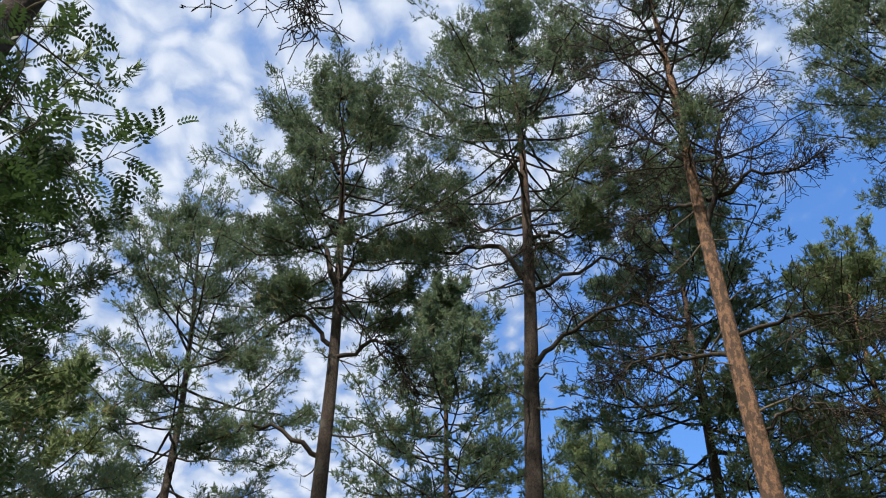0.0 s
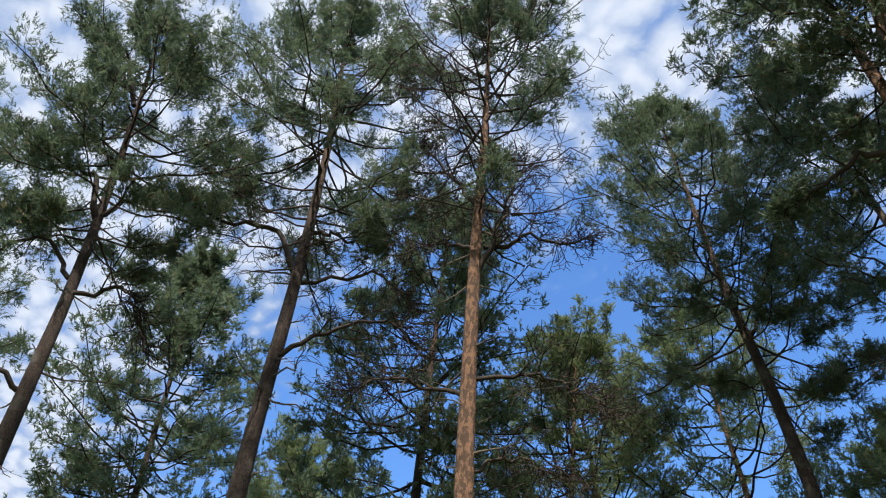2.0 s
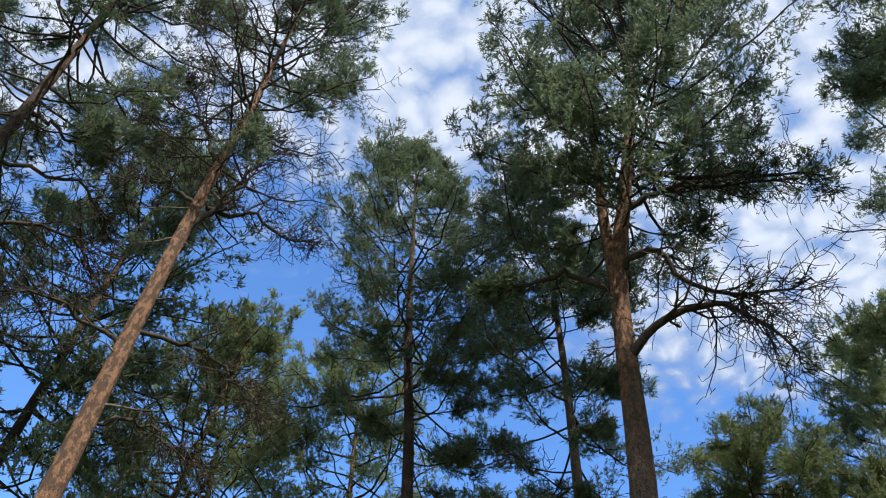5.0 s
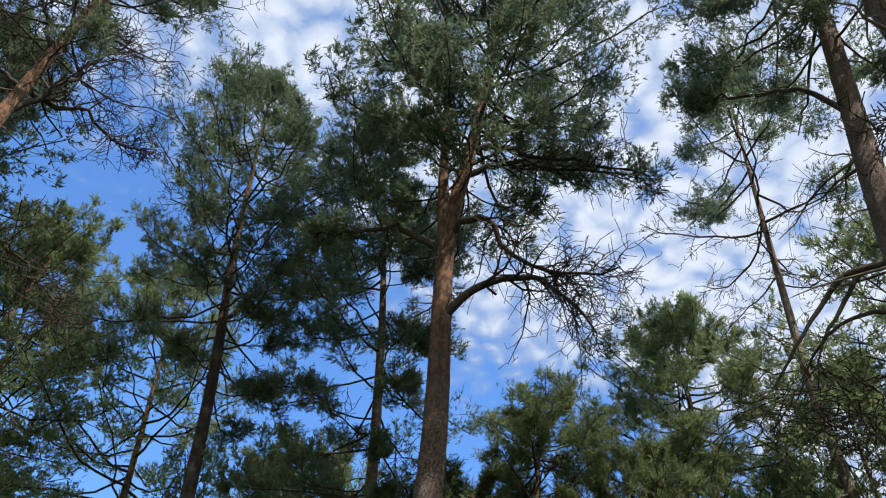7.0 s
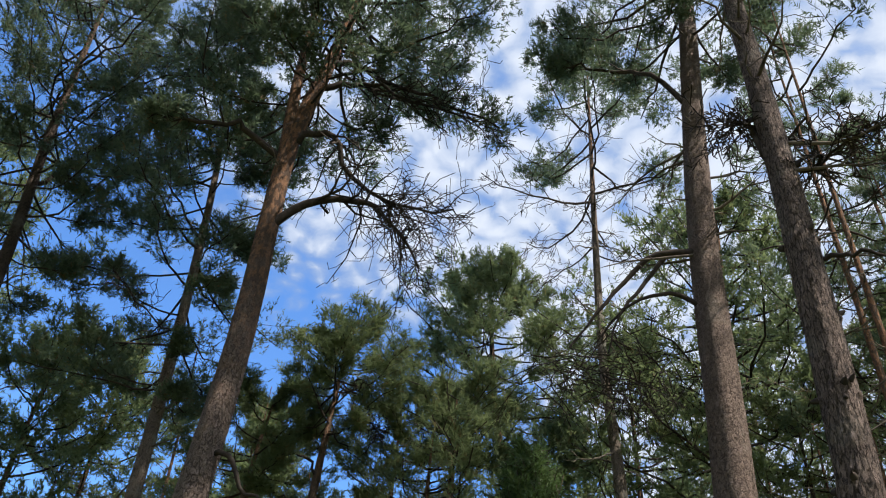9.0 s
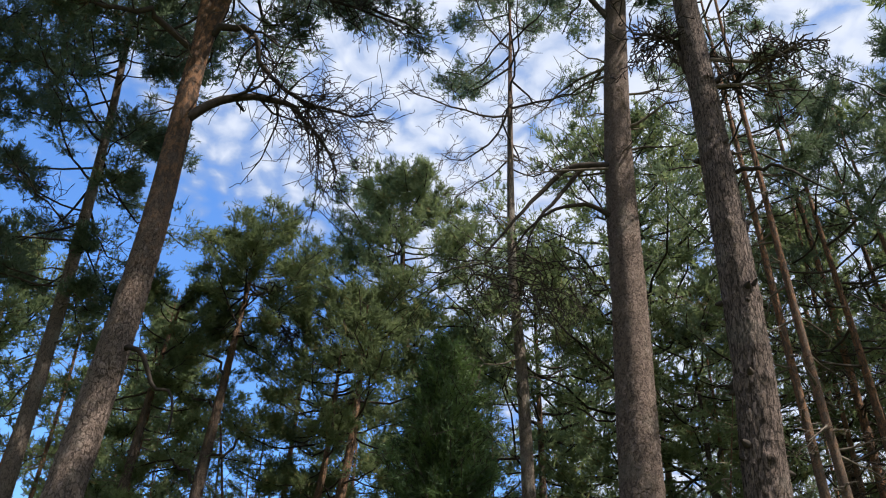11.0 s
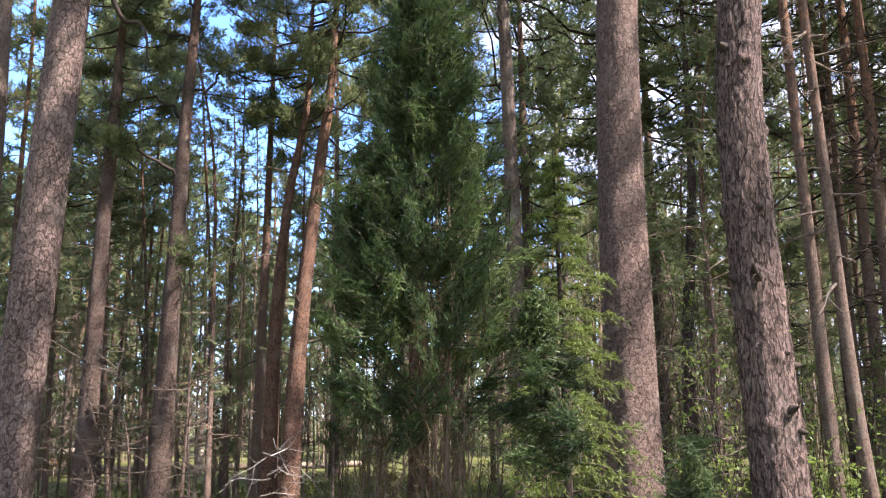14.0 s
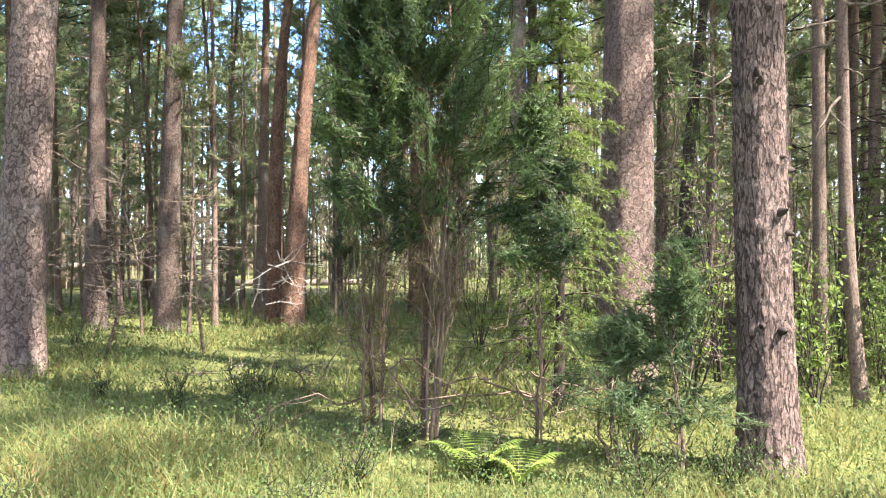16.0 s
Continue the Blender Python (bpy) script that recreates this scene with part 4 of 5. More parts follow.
def forest():
    rng = np.random.default_rng(77)
    taken = [(o.location.x, o.location.y) for o in scene.objects if o.name.startswith("pine_tree")]
    tall = [far_pine(60, 12.5, 6.5, 2.1), far_pine(61, 13.5, 7.0, 2.3), far_pine(62, 11.0, 5.0, 1.9), far_pine(63, 13.0, 6.0, 2.2)]
    scatter(tall, ring(rng, 22, -38, 38, 27, 46, 2.4, taken) + ring(rng, 5, -58, -38, 11, 20, 2.5, taken), rng)
    # pines added out of view, placed towards the sun to cast shade
    shade = [far_pine(64, 19.0, 12.0, 2.6), far_pine(65, 24.0, 14.0, 3.2)]
    scatter(shade, [(6.3, 2.4), (-0.8, -6.0), (-5.6, -7.3), (10.5, 5.6), (5.6, -5.0), (3.0, -8.0), (-2.5, -7.5)], rng)
    thin = [pole("thin_pine", "thin crowded pine pole with dead side twigs", 70, 9.5, 0.055, 54, 0.75), pole("thin_pine", "thin crowded pine pole with dead side twigs", 71, 12.0, 0.07, 58, 0.65),
            pole("thin_pine", "thin crowded pine pole with dead side twigs", 72, 7.0, 0.042, 50, 0.85), pole("thin_pine", "thin crowded pine pole with dead side twigs", 73, 10.5, 0.06, 54, 0.8)]
    scatter(thin, ring(rng, 34, -38, 38, 18.0, 36, 1.0, taken) + ring(rng, 34, -42, -15, 9.5, 22, 0.9, taken) + ring(rng, 18, 10, 34, 15.5, 23, 0.8, taken), rng)
    small = [pole("dead_sapling", "grey dead sapling with brittle twigs", 80, 3.2, 0.022, 40, 0.0001), pole("dead_sapling", "grey dead sapling with brittle twigs", 81, 4.6, 0.03, 46, 0.15), pole("dead_sapling", "grey dead sapling with brittle twigs", 82, 2.4, 0.018, 34, 0.0001)]
    scatter(small, ring(rng, 9, 9, 30, 11.0, 17, 0.7, taken) + ring(rng, 12, -30, 30, 16, 24, 0.8, taken) + ring(rng, 5, -30, -12, 9, 14, 0.8, taken), rng)


# ---- juniper, young spruce, shrubs ----
def juniper(name, label, seed, x, y, top, wide, sprays, stems, mat, low=0.25, lean=(0, 0), ragged=0.25, hang=0.0, dry=0.0):
    rng = np.random.default_rng(seed)
    g = float(gz(x, y))
    bush = tagged(new(name), label, "juniper")
    bush.location = (x, y, g)
    a = rng.uniform(0, 6.28, stems)
    s = np.linspace(0, 1, 9)
    spread = wide * rng.uniform(0.02, 0.22, stems)
    tops = top * rng.uniform(0.45, 0.98, stems)
    root = np.stack([np.cos(a) * 0.05, np.sin(a) * 0.05, np.full(stems, -0.1)], -1) * rng.uniform(0.3, 2.0, (stems, 1))
    p = root[:, None] + np.stack([np.cos(a)[:, None] * spread[:, None] * np.sin(s * 2.2), np.sin(a)[:, None] * spread[:, None] * np.sin(s * 2.2), tops[:, None] * s], -1) + np.array([lean[0], lean[1], 0]) * (s[:, None] * tops[:, None, None] / top)
    p = p + np.cumsum(rng.normal(0, 0.018, p.shape), 1)
    r = rng.uniform(0.009, 0.020, (stems, 1)) * (1 - 0.8 * s)
    p2, r2 = offshoots(rng, p, r, 16, 0.12, 0.16, 5, angle=(25, 75), flat=0.6, up=0.4 - hang, wig=0.1)
    link_each("stem", JUNIPER_STEM, bush, (p, r, 6), (p2, r2, 4))
    # sprays gather in pointed plumes on an uneven cone
    clumps = max(8, sprays // 20)
    h = rng.random(clumps) ** 0.85
    ang = rng.uniform(0, 6.28, clumps)
    prof = np.where(h < low, 0.72 + 0.28 * h / low, (1 - (h - low) / (1 - low)) ** 0.72)
    lobes = 1 + ragged * (np.sin(3 * ang + 7 * h) * 0.4 + np.sin(5 * ang - 17 * h) * 0.4 + rng.normal(0, 0.5, clumps))
    rad = wide * prof * lobes * (1 - 0.6 * rng.random(clumps) ** 1.8) + 0.03
    keep = rng.random(clumps) < np.clip((h - 0.36 * low) / (0.85 * low), 0.02, 1) ** 2.0
    core = np.stack([np.cos(ang) * rad + lean[0] * h, np.sin(ang) * rad + lean[1] * h, 0.15 + h * (top - 0.1)], -1)[keep]
    face = unit(np.stack([np.cos(ang), np.sin(ang), 0.75 - 2.2 * hang + rng.normal(0, 0.35, clumps)], -1)[keep])
    each = max(1, round(sprays / max(1, len(core))))
    s = rng.random((len(core), each, 1))
    plume = np.minimum(0.34, 0.10 + 0.4 * wide) * rng.uniform(0.6, 1.3, (len(core), 1, 1))
    pos = (core[:, None] + face[:, None] * plume * (s - 0.55) + np.array([0, 0, 0.05 - 0.2 * hang]) * s ** 2 + rng.normal(0, 1, (len(core), each, 3)) * (0.055 - 0.042 * s)).reshape(-1, 3)
    out = unit(np.repeat(face, each, 0) + rng.normal(0, 0.45, (len(pos), 3)))
    twig = np.stack([pos - out * 0.16, pos - out * 0.05, pos + out * 0.07], 1)
    tw = Wood()
    tw.add(twig[::5], np.full((len(twig[::5]), 3), 0.0035), 3)
    tw.link("twig_spray", TWIG, bush, kind="stuff")
    pp = np.concatenate([pos + out * 0.06, pos - out * 0.04])
    tone = np.tile(np.clip(np.repeat(rng.normal(0.2, 0.25, len(core)), each) + 0.35 * s.ravel() ** 2 + rng.normal(0, 0.12, len(pos)), 0, 0.999), 2)
    v, f, t = blades(rng, pp, np.concatenate([out, out]), 7, 0.052, 0.0095, spread=(12, 60), back=0.12, tone=tone)
    link_mesh("foliage", v, [f], mat, bush, smooth=False, tone=t)
    if dry:
        q = rng.random(len(p2)) < dry
        p3, r3 = offshoots(rng, p2, r2, 7, 0.2, 0.6, 3, flat=0.8, up=0.1, wig=0.14, least=0.0016)
        p3, r3 = p3[p3[:, 0, 2] < 0.5 * top], r3[p3[:, 0, 2] < 0.5 * top]
        dw = Wood()
        dw.add(p3, r3, 3)
        dw.link("dry_twig_spray", JUNIPER_STEM, bush, kind="stuff")
        p2 = p3
        q = rng.random(len(p2)) < dry
        v, f, t = blades(rng, p2[q][:, -1], p2[q][:, -1] - p2[q][:, 0], 12, 0.05, 0.008, back=0.2)
        link_mesh("dry_foliage", v, [f], JUNIPER_DRY, bush, smooth=False, tone=t, label="dry yellow-brown sprays")
    return bush


juniper("juniper", "tall dark green column-shaped juniper with bare brown foot", 91, -0.13, 6.5, 5.35, 0.72, 11500, 7, JUNIPER, low=0.40, dry=0.6, ragged=0.2)
juniper("juniper", "lower juniper stem leaning beside the tall one", 92, -0.52, 6.5, 3.7, 0.40, 2800, 5, JUNIPER, low=0.6, dry=0.7)
juniper("juniper", "small dark juniper with hanging sprays round one stem", 94, 0.68, 6.1, 2.5, 0.17, 1500, 2, JUNIPER, low=0.75, ragged=0.5, hang=0.45)
juniper("juniper", "low spreading juniper in front of the pine trunks", 95, 1.30, 5.8, 0.95, 0.48, 800, 5, JUNIPER_LIT, low=0.2, ragged=0.8, hang=0.3)
juniper("juniper", "thin upright juniper shoot before a pine trunk", 96, 1.62, 5.7, 1.45, 0.14, 520, 2, JUNIPER_LIT, low=0.6, ragged=0.8)
juniper("juniper", "small dark juniper far across the clearing", 97, -5.0, 19.0, 1.9, 0.55, 500, 4, JUNIPER, low=0.4)
juniper("juniper", "small green juniper behind the leaning pair", 98, -2.0, 17.0, 2.3, 0.5, 500, 4, JUNIPER, low=0.4)


def spruce(name, label, seed, x, y, top, wide):
    rng = np.random.default_rng(seed)
    tree = tagged(new(name), label, "tree")
    tree.location = (x, y, float(gz(x, y)))
    path = [np.array(p, float) for p in ((0, 0, -0.1), (0.02, 0, top * 0.5), (0, 0, top))]
    v, f, wrap = trunk_sheet(rng, path, 0.05, 10, 20)
    link_mesh("trunk", v, f, TWIG, tree)
    n = 80
    h = np.linspace(0.12, 0.97, n)
    a = np.arange(n) * 2.4 + rng.normal(0, 0.3, n)
    ln = wide * (1 - h) ** 0.75 * rng.uniform(0.7, 1.15, n) + 0.08
    s = np.linspace(0, 1, 7)
    p = trunk_at(path, h * top)[:, None] + ln[:, None, None] * (np.stack([np.cos(a), np.sin(a), np.zeros(n)], -1)[:, None] * s[:, None] + np.array([0, 0, 1.0]) * (0.35 * s - 0.75 * s ** 2 + 0.35 * s ** 4)[:, None])
    r = np.full((n, 7), 0.009) * (1 - 0.7 * s)
    p2, r2 = offshoots(rng, p, r, 10, 0.12, 0.42, 4, angle=(35, 60), flat=0.1, up=-0.55, wig=0.05, least=0.003)
    link_each("bough", TWIG, tree, (p, r, 4), (p2, r2, 3))
    pos, ax = [], []
    for u in (0.25, 0.5, 0.75, 0.99):
        q, d = along(p2, np.full((len(p2), 1), u))
        pos.append(q[:, 0])
        ax.append(d[:, 0])
    v, f, t = blades(rng, np.concatenate(pos), np.concatenate(ax), 12, 0.045, 0.0085, spread=(25, 65), back=0.13)
    link_mesh("foliage", v, [f], SPRUCE, tree, smooth=False, tone=t)


spruce("spruce_sapling", "young light green spruce with drooping sprays", 101, 1.02, 7.4, 4.1, 0.85)
spruce("spruce_sapling", "small spruce in the shade of the forest edge", 102, 5.4, 9.6, 3.4, 0.9)


def shrub(name, label, seed, top, wide, stems, leaf, mat, category="shrub"):
    """Leafy shrub: thin arching stems, side twigs and flat pointed leaves."""
    rng = np.random.default_rng(seed)
    bush = tagged(new(name), label, category)
    a = rng.uniform(0, 6.28, stems)
    s = np.linspace(0, 1, 7)
    tops = top * rng.uniform(0.55, 1.0, stems)
    sp = wide * rng.uniform(0.2, 1.0, stems)
    p = np.stack([np.cos(a)[:, None] * sp[:, None] * s ** 1.4, np.sin(a)[:, None] * sp[:, None] * s ** 1.4, tops[:, None] * s - 0.05], -1) + np.cumsum(rng.normal(0, 0.02, (stems, 7, 3)), 1)
    r = np.full((stems, 7), 0.005 + 0.004 * top) * (1 - 0.8 * s)
    p2, r2 = offshoots(rng, p, r, 9, 0.2, 0.35, 3, flat=0.5, up=0.15, wig=0.08, least=0.0025)
    link_each("stem", TWIG, bush, (p, r * 0.8, 5), (p2, r2 * 0.8, 3))
    u = rng.random((len(p2), 14))
    q, d = along(p2, u)
    leaves(rng, q.reshape(-1, 3), d.reshape(-1, 3), leaf, mat, bush)
    return bush


def leaves(rng, pos, axis, size, mat, parent, name="leaves"):
    n = len(pos)
    way = unit(axis + rng.normal(0, 0.8, (n, 3)) + [0, 0, -0.1])
    side = unit(np.cross(way, [0, 0, 1.0]) + rng.normal(0, 0.35, (n, 3)))
    ln = size * rng.uniform(0.6, 1.3, (n, 1))
    dip = np.array([0, 0, -0.12]) * ln
    v = np.stack([pos, pos + way * ln * 0.45 + side * ln * 0.27, pos + way * ln + dip, pos + way * ln * 0.45 - side * ln * 0.27], 1).reshape(-1, 3)
    f = np.arange(n * 4).reshape(-1, 4)
    return link_mesh(name, v, [f], mat, parent, smooth=False, tone=np.repeat(rng.random(n), 4))


def rowan(name, label, seed, x, y, top, wide, crown0):
    """Rowan with feathered leaves of paired leaflets."""
    rng = np.random.default_rng(seed)
    tree = tagged(new(name), label, "tree")
    tree.location = (x, y, float(gz(x, y)))
    stems = 4
    s = np.linspace(0, 1, 9)
    a = rng.uniform(0, 6.28, stems)
    tops = top * rng.uniform(0.8, 1.0, stems)
    p = np.stack([np.cos(a)[:, None] * wide * 0.45 * s ** 1.3, np.sin(a)[:, None] * wide * 0.45 * s ** 1.3, tops[:, None] * s - 0.1], -1) + np.cumsum(rng.normal(0, 0.03, (stems, 9, 3)), 1)
    r = np.full((stems, 9), 0.04) * (1 - 0.85 * s)
    w = Wood()
    w.add(p, r, 8)
    p2, r2 = offshoots(rng, p, r, 18, crown0 / top, 0.22, 6, angle=(40, 75), flat=0.6, up=0.1, wig=0.06, fall=0.3)
    w.add(p2, r2, 5)
    p3, r3 = offshoots(rng, p2, r2, 8, 0.2, 0.45, 3, flat=0.7, up=0.1, wig=0.06, least=0.003)
    w.add(p3, r3, 3)
    w.link("stem", TWIG, tree)
    q, d = along(p3, np.tile(np.linspace(0.3, 0.99, 4), (len(p3), 1)))
    q, d = q.reshape(-1, 3), unit(d.reshape(-1, 3) + rng.normal(0, 0.6, (q.size // 3, 3)) + [0, 0, -0.25])
    n = len(q)
    side = unit(np.cross(d, [0, 0, 1.0]) + rng.normal(0, 0.2, (n, 3)))
    vs = []
    for i in range(6):
        for sgn in (-1, 1):
            base = q + d * (0.045 + 0.034 * i) + np.array([0, 0, -0.0022]) * i * i
            way = unit(d * 0.55 + side * sgn)
            ln = 0.066 - 0.004 * abs(i - 2)
            wd = unit(d - way * np.sum(d * way, 1, keepdims=True)) * ln * 0.22
            vs.append(np.stack([base, base + way * ln * 0.5 + wd, base + way * ln, base + way * ln * 0.5 - wd], 1))
    v = np.stack(vs, 1).reshape(-1, 3)
    link_mesh("leaves", v, [np.arange(len(v)).reshape(-1, 4)], ROWAN, tree, smooth=False, tone=np.repeat(rng.random(n), 48))


rowan("rowan_tree", "young rowan with feathered dark green leaves", 111, -3.3, -3.25, 7.2, 0.95, 2.4)


def far_woods():
    """The closed forest all round, past the single trees: stems, needle masses and dry brush below."""
    rng = np.random.default_rng(150)
    n = 520
    a = np.where(np.arange(n) < 380, rng.uniform(-0.85, 0.85, n), rng.uniform(0.85, 5.45, n))
    d = rng.uniform(34, 80, n)
    x, y = -np.sin(a) * d, np.cos(a) * d
    top = rng.uniform(9, 15, n) + np.maximum(0, d - 45) * 0.12
    s = np.linspace(0, 1, 4)
    p = np.stack([x[:, None] + np.cumsum(rng.normal(0, 0.15, (n, 4)), 1), y[:, None] + np.cumsum(rng.normal(0, 0.15, (n, 4)), 1), top[:, None] * s - 0.3], -1)
    r = rng.uniform(0.06, 0.19, (n, 1)) * (1 - 0.75 * s)
    w = Wood()
    w.add(p, r, 5)
    p2, r2 = offshoots(rng, p, r, 14, 0.08, 0.17, 2, angle=(55, 95), flat=0.3, up=0.1, wig=0.1, thin=0.2, least=0.012, fall=0.2)
    w.add(p2, r2, 3)
    woods = tagged(new("far_woods"), "closed pine forest beyond the clearing", "forest", kind="stuff")
    w.link("stem_mass", BARK_POLE, woods, kind="stuff")
    q, dd = along(p2, np.tile([0.5, 0.95], (len(p2), 1)))
    q, dd = q.reshape(-1, 3), dd.reshape(-1, 3)
    keep = rng.random(len(q)) < np.clip(q[:, 2] / 5 + 0.45, 0, 1)
    v, f, t = blades(rng, q[keep], dd[keep], 5, 0.8, 0.26, spread=(20, 80), back=0.5)
    tagged(link_mesh("needle_mass", v, [f], NEEDLE_SUNLIT, woods, smooth=False, tone=t), kind="stuff")
    # young thin pines and dead saplings between the stems
    n = 640
    a, d = rng.uniform(-0.78, 0.78, n), rng.uniform(17, 58, n)
    x, y = -np.sin(a) * d, np.cos(a) * d
    top = rng.uniform(2.5, 9.0, n)
    p = np.stack([x[:, None] + np.cumsum(rng.normal(0, 0.06, (n, 4)), 1), y[:, None] + np.cumsum(rng.normal(0, 0.06, (n, 4)), 1), top[:, None] * s - 0.2], -1)
    r = rng.uniform(0.015, 0.04, (n, 1)) * (1 - 0.7 * s)
    w = Wood()
    w.add(p, r, 4)
    p2, r2 = offshoots(rng, p, r, 18, 0.12, 0.20, 2, angle=(50, 95), flat=0.3, up=0.1, wig=0.12, thin=0.3, least=0.006, fall=0.5)
    w.add(p2, r2, 3)
    w.link("sapling_mass", BRUSHWOOD, woods, kind="stuff")
    leafed = np.repeat(rng.random(n) < 0.75, 18)
    q, dd = along(p2[leafed], np.tile([0.35, 0.65, 0.97], (leafed.sum(), 1)))
    v, f, t = blades(rng, q.reshape(-1, 3), dd.reshape(-1, 3), 5, 0.20, 0.026, spread=(20, 80), back=0.25)
    tagged(link_mesh("sapling_needle_mass", v, [f], NEEDLE_SUNLIT, woods, smooth=False, tone=t), kind="stuff")
    twigs = ~leafed
    q, dd = along(p2[twigs], np.tile([0.3, 0.6, 0.9], (twigs.sum(), 1)))
    v, f, t = blades(rng, q.reshape(-1, 3), dd.reshape(-1, 3), 4, 0.30, 0.016, spread=(20, 80), back=0.2)
    tagged(link_mesh("brush_mass", v, [f], DRYBRUSH, woods, smooth=False, tone=t), kind="stuff")


def undergrowth():
    rng = np.random.default_rng(120)
    taken = [(2.17, 5.59), (1.82, 8.4)]
    kinds = [shrub("leafy_shrub", "thin leafy shrub with light green leaves", 121, 2.0, 0.6, 6, 0.045, LEAF), shrub("leafy_shrub", "thin leafy shrub with light green leaves", 122, 1.5, 0.6, 7, 0.05, LEAF),
             shrub("leafy_shrub", "thin leafy shrub with light green leaves", 123, 2.8, 0.7, 5, 0.06, LEAF)]
    scatter(kinds, ring(rng, 18, -36, -13, 7.3, 13, 0.6, taken) + ring(rng, 6, -12, 0, 9, 14, 0.7, taken), rng)
    low = [shrub("low_shrub", "knee-high green shrub in the grass", 124, 0.42, 0.35, 9, 0.022, BILBERRY), shrub("low_shrub", "knee-high green shrub in the grass", 125, 0.32, 0.4, 10, 0.020, BILBERRY)]
    scatter(low, ring(rng, 16, -30, 36, 3.6, 9, 0.5, taken) + ring(rng, 8, 0, 32, 9, 16, 0.8, taken), rng)


def ferns():
    rng = np.random.default_rng(130)
    for x, y, size in ((0.22, 5.45, 0.34), (0.5, 5.3, 0.28)):
        plant = tagged(new("fern"), "bright yellow-green fern in a patch of sun", "fern")
        plant.location = (x, y, float(gz(x, y)))
        vs = []
        for k in range(6):
            a = k * 1.05 + rng.normal(0, 0.3)
            d = np.array([math.cos(a), math.sin(a), 0])
            side = np.array([-d[1], d[0], 0])
            for i in range(1, 17):
                u = i / 17
                c = d * size * u + np.array([0, 0, size * (1.7 * u - 1.05 * u * u)])
                ln = size * 0.34 * math.sin(math.pi * min(1, u + 0.12)) + 0.015
                for sgn in (-1, 1):
                    tip = c + side * sgn * ln + d * ln * 0.35 + np.array([0, 0, -0.1 * ln])
                    vs.append([c - d * 0.014, c + d * 0.014, tip])
        v = np.array(vs).reshape(-1, 3)
        link_mesh("fronds", v, [np.arange(len(v)).reshape(-1, 3)], FERN, plant, smooth=False, tone=np.repeat(rng.random(len(v) // 3), 3))


def meadow():
    rng = np.random.default_rng(140)

    def spots(n, a0, a1, d0, d1):
        a, d = np.radians(rng.uniform(a0, a1, n)), np.exp(rng.uniform(np.log(d0), np.log(d1), n))
        x, y = -np.sin(a) * d, np.cos(a) * d
        return np.stack([x, y, gz(x, y) - 0.02], -1), d

    pos, d = spots(66000, -38, 44, 2.4, 24)
    more, e = spots(24000, 44, 322, 1.0, 14)
    near, g = spots(5000, -38, 44, 0.8, 2.4)
    pos, d = np.concatenate([pos, more, near]), np.concatenate([d, e, g])
    patchy = np.sin(pos[:, 0] * 1.3 + 2 * np.sin(pos[:, 1] * 0.8)) + np.sin(pos[:, 1] * 1.7 + pos[:, 0] * 0.6)
    keep = rng.random(len(pos)) < 0.75 + 0.2 * patchy
    pos, d, patchy = pos[keep], d[keep], patchy[keep]
    tall = (rng.uniform(0.07, 0.19, len(pos)) + 0.04 * patchy)[:, None]
    lean = rng.normal(0, 0.35, (len(pos), 3)) * [1, 1, 0] + [0, 0, 1.0]
    wide = unit(rng.normal(0, 1, (len(pos), 3)) * [1, 1, 0]) * (0.0016 + 0.0009 * d)[:, None]
    bow = rng.normal(0, 0.3, (len(pos), 3)) * [1, 1, 0]
    mid = pos + lean * tall * 0.55
    tip = pos + (lean + bow) * tall
    v = np.stack([pos - wide, pos + wide, mid + wide * 0.7, mid - wide * 0.7, tip], 1).reshape(-1, 3)
    b = np.arange(len(pos))[:, None] * 5
    tone = np.clip(0.45 + 0.16 * patchy + rng.normal(0, 0.22, len(pos)), 0, 1)
    tagged(link_mesh("grass", v, [b + [0, 1, 2, 3], b + [3, 2, 4]], GRASS, smooth=False, tone=np.repeat(tone, 5)), "sunlit yellow-green forest grass", "grass", kind="stuff")
    # pale dry stems standing above the grass
    pos, d = spots(900, -38, 44, 3.0, 20)
    lean = rng.normal(0, 0.28, (len(pos), 3)) * [1, 1, 0] + [0, 0, 1.0]
    tip = pos + lean * rng.uniform(0.2, 0.45, (len(pos), 1))
    wide = unit(rng.normal(0, 1, (len(pos), 3)) * [1, 1, 0]) * (0.0012 + 0.0003 * d)[:, None]
    v = np.stack([pos - wide, pos + wide, tip], 1).reshape(-1, 3)
    tagged(link_mesh("dry_grass", v, [np.arange(len(v)).reshape(-1, 3)], STRAW, smooth=False, tone=np.repeat(rng.random(len(pos)), 3)), "pale dry grass stems standing in the meadow", "grass", kind="stuff")
    # bilberry and moss shoots
    pos, d = spots(9000, -38, 44, 2.4, 22)
    n, m = len(pos), 9
    spread = rng.normal(0, 1, (n, m, 3)) * [0.13, 0.13, 0.05] * (0.7 + 0.05 * d)[:, None, None]
    leaf = pos[:, None] + spread + np.array([0, 0, 0.16]) * rng.uniform(0.3, 1.3, (n, 1, 1))
    leaf = leaf.reshape(-1, 3)
    way = unit(rng.normal(0, 1, leaf.shape) + [0, 0, 0.3])
    side = unit(np.cross(way, rng.normal(0, 1, leaf.shape)))
    size = (0.011 + 0.0019 * np.repeat(d, m))[:, None] * rng.uniform(0.6, 1.3, (len(leaf), 1))
    v = np.stack([leaf, leaf + way * size * 0.5 + side * size * 0.35, leaf + way * size, leaf + way * size * 0.5 - side * size * 0.35], 1).reshape(-1, 3)
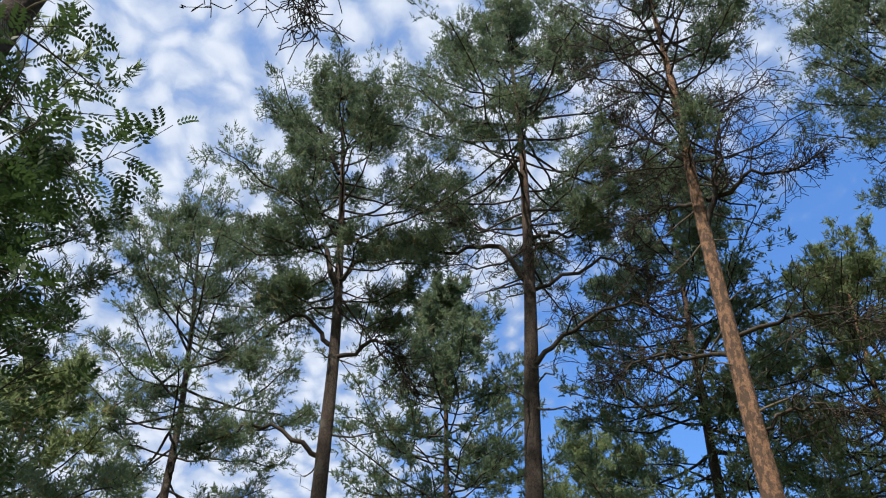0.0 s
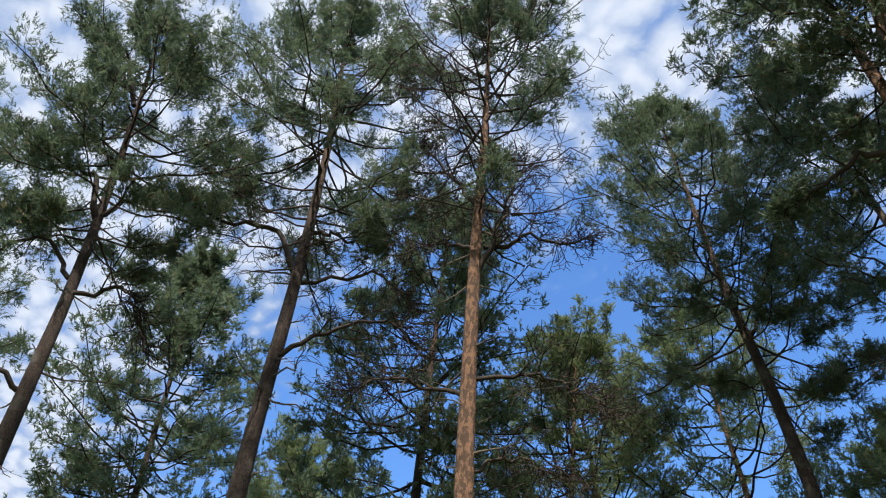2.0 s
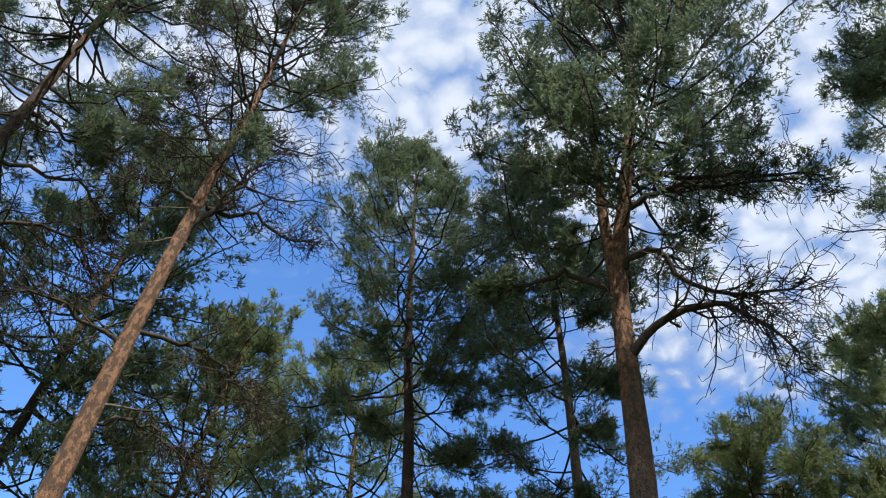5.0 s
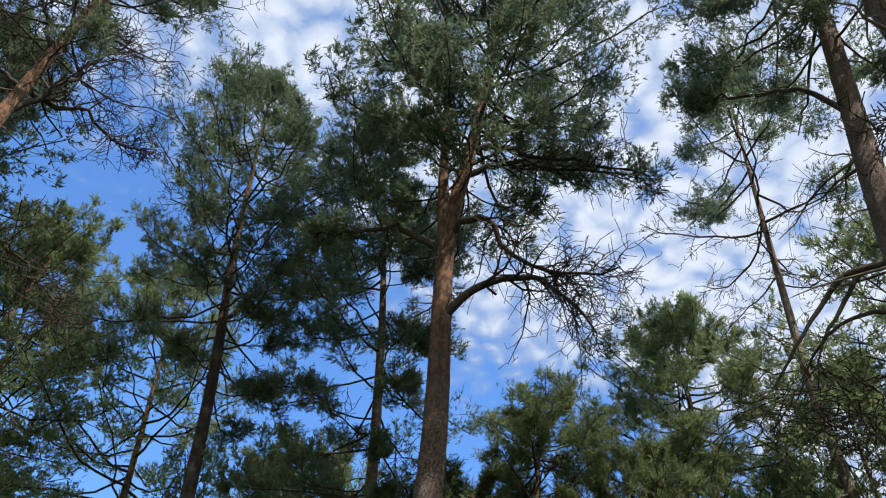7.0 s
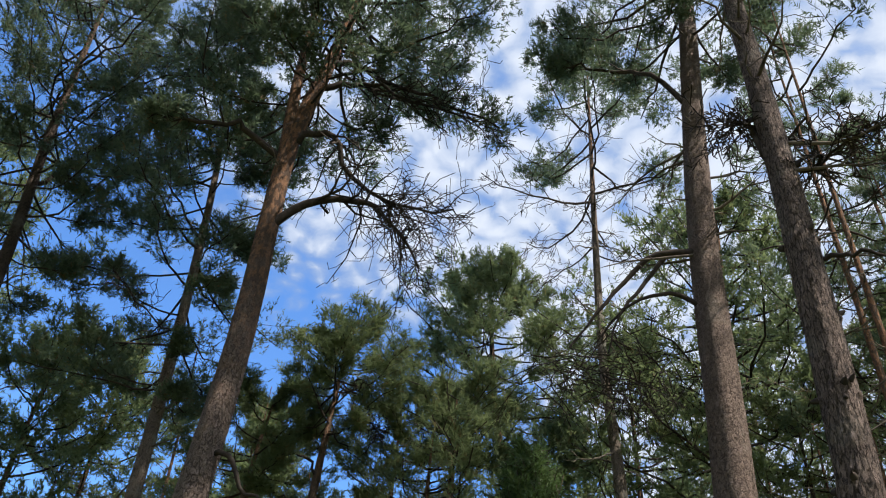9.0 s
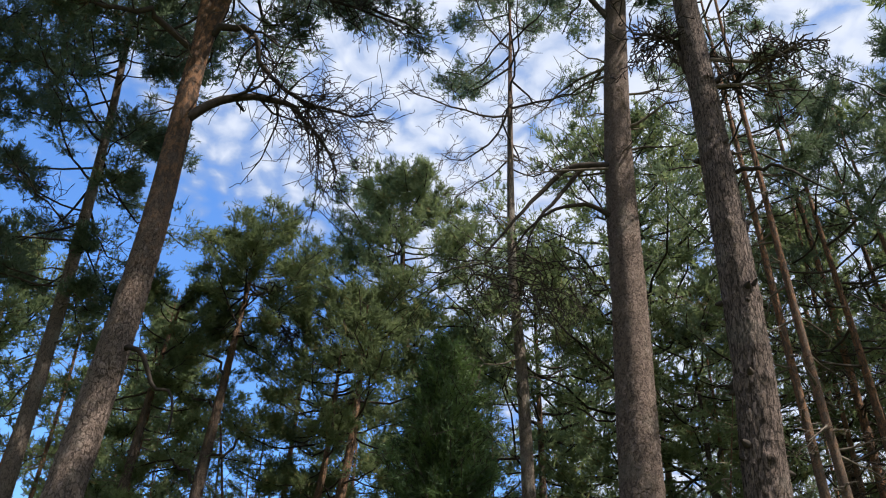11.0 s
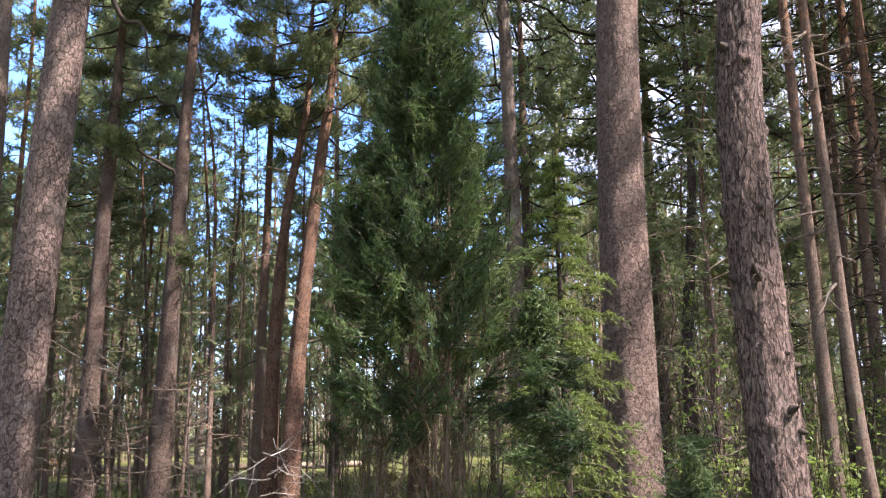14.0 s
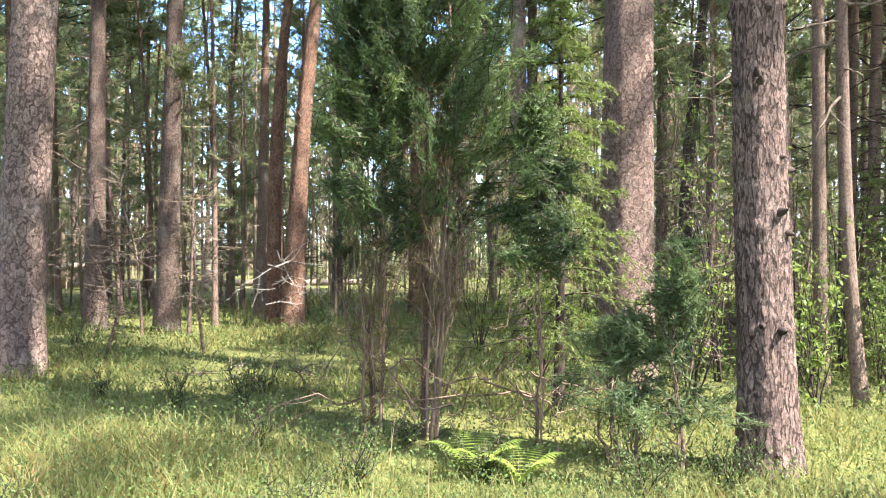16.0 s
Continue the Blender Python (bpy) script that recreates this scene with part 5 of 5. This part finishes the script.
    tagged(link_mesh("bilberry_carpet", v, [np.arange(len(v)).reshape(-1, 4)], BILBERRY, smooth=False, tone=np.repeat(np.repeat(rng.random(n), m), 4)), "green bilberry shoots among the grass", "undergrowth", kind="stuff")


def log(name, label, a, b, r0, r1, mat):
    rng = np.random.default_rng(int(r0 * 1e4) + int(abs(a[0]) * 10))
    p = curve_through([a, [(a[i] + b[i]) / 2 for i in range(3)], b], 30) + np.cumsum(rng.normal(0, 0.008, (30, 3)), 0)
    r = np.linspace(r0, r1, 30) * (1 + rng.normal(0, 0.03, 30))
    w = Wood()
    w.add(p[None], r[None], 12)
    for e, q in ((0, 0), (-1, -1)):
        d = (p[1] - p[0]) if e == 0 else (p[-1] - p[-2])
        s = -1 if e == 0 else 1
        w.add(np.stack([p[e], p[e] + s * unit(d) * 0.004])[None], np.array([[r[e], 0.001]]), 12)
    return tagged(w.link(name, mat), label, "log")


log("fallen_log", "long pale fallen pine log lying across the far side", (-12.6, 27.0, 0.12), (-2.6, 27.4, 0.10), 0.13, 0.09, LOG)
log("fallen_log", "pale fallen log resting aslant on sawn pieces", (-12.6, 26.6, 0.62), (-7.4, 26.9, 0.95), 0.13, 0.08, LOG)
log("fallen_log", "dead grey log leaning against the standing trees", (-12.6, 27.6, 0.0), (-8.6, 27.0, 4.2), 0.12, 0.06, LOG)
log("fallen_log", "short freshly sawn log with orange wood", (-13.2, 26.2, 0.28), (-12.2, 27.2, 0.28), 0.27, 0.25, CUTWOOD)
log("fallen_log", "short freshly sawn log with orange wood", (-13.3, 26.8, 0.72), (-12.5, 26.0, 0.62), 0.20, 0.19, CUTWOOD)
log("fallen_log", "short stub propping up a fallen log", (-7.5, 26.5, 0.0), (-7.45, 26.9, 0.86), 0.12, 0.09, LOG)
tangle("fallen_branch", "dry dead branch lying in the grass", 141, (-1.7, 8.8, 0.15), (0.9, 0.4, 0.1), 14, DEADWOOD)
tangle("fallen_branch", "brushwood of dead twigs at the juniper's foot", 142, (0.2, 6.6, 0.35), (1.0, 0.5, 0.3), 22, JUNIPER_STEM)
tangle("fallen_branch", "whitish lichen-covered dead branch by the leaning pair", 143, (-2.85, 14.2, 1.1), (0.3, 0.3, 0.6), 9, LICHEN)
forest()
far_woods()
undergrowth()
ferns()
meadow()
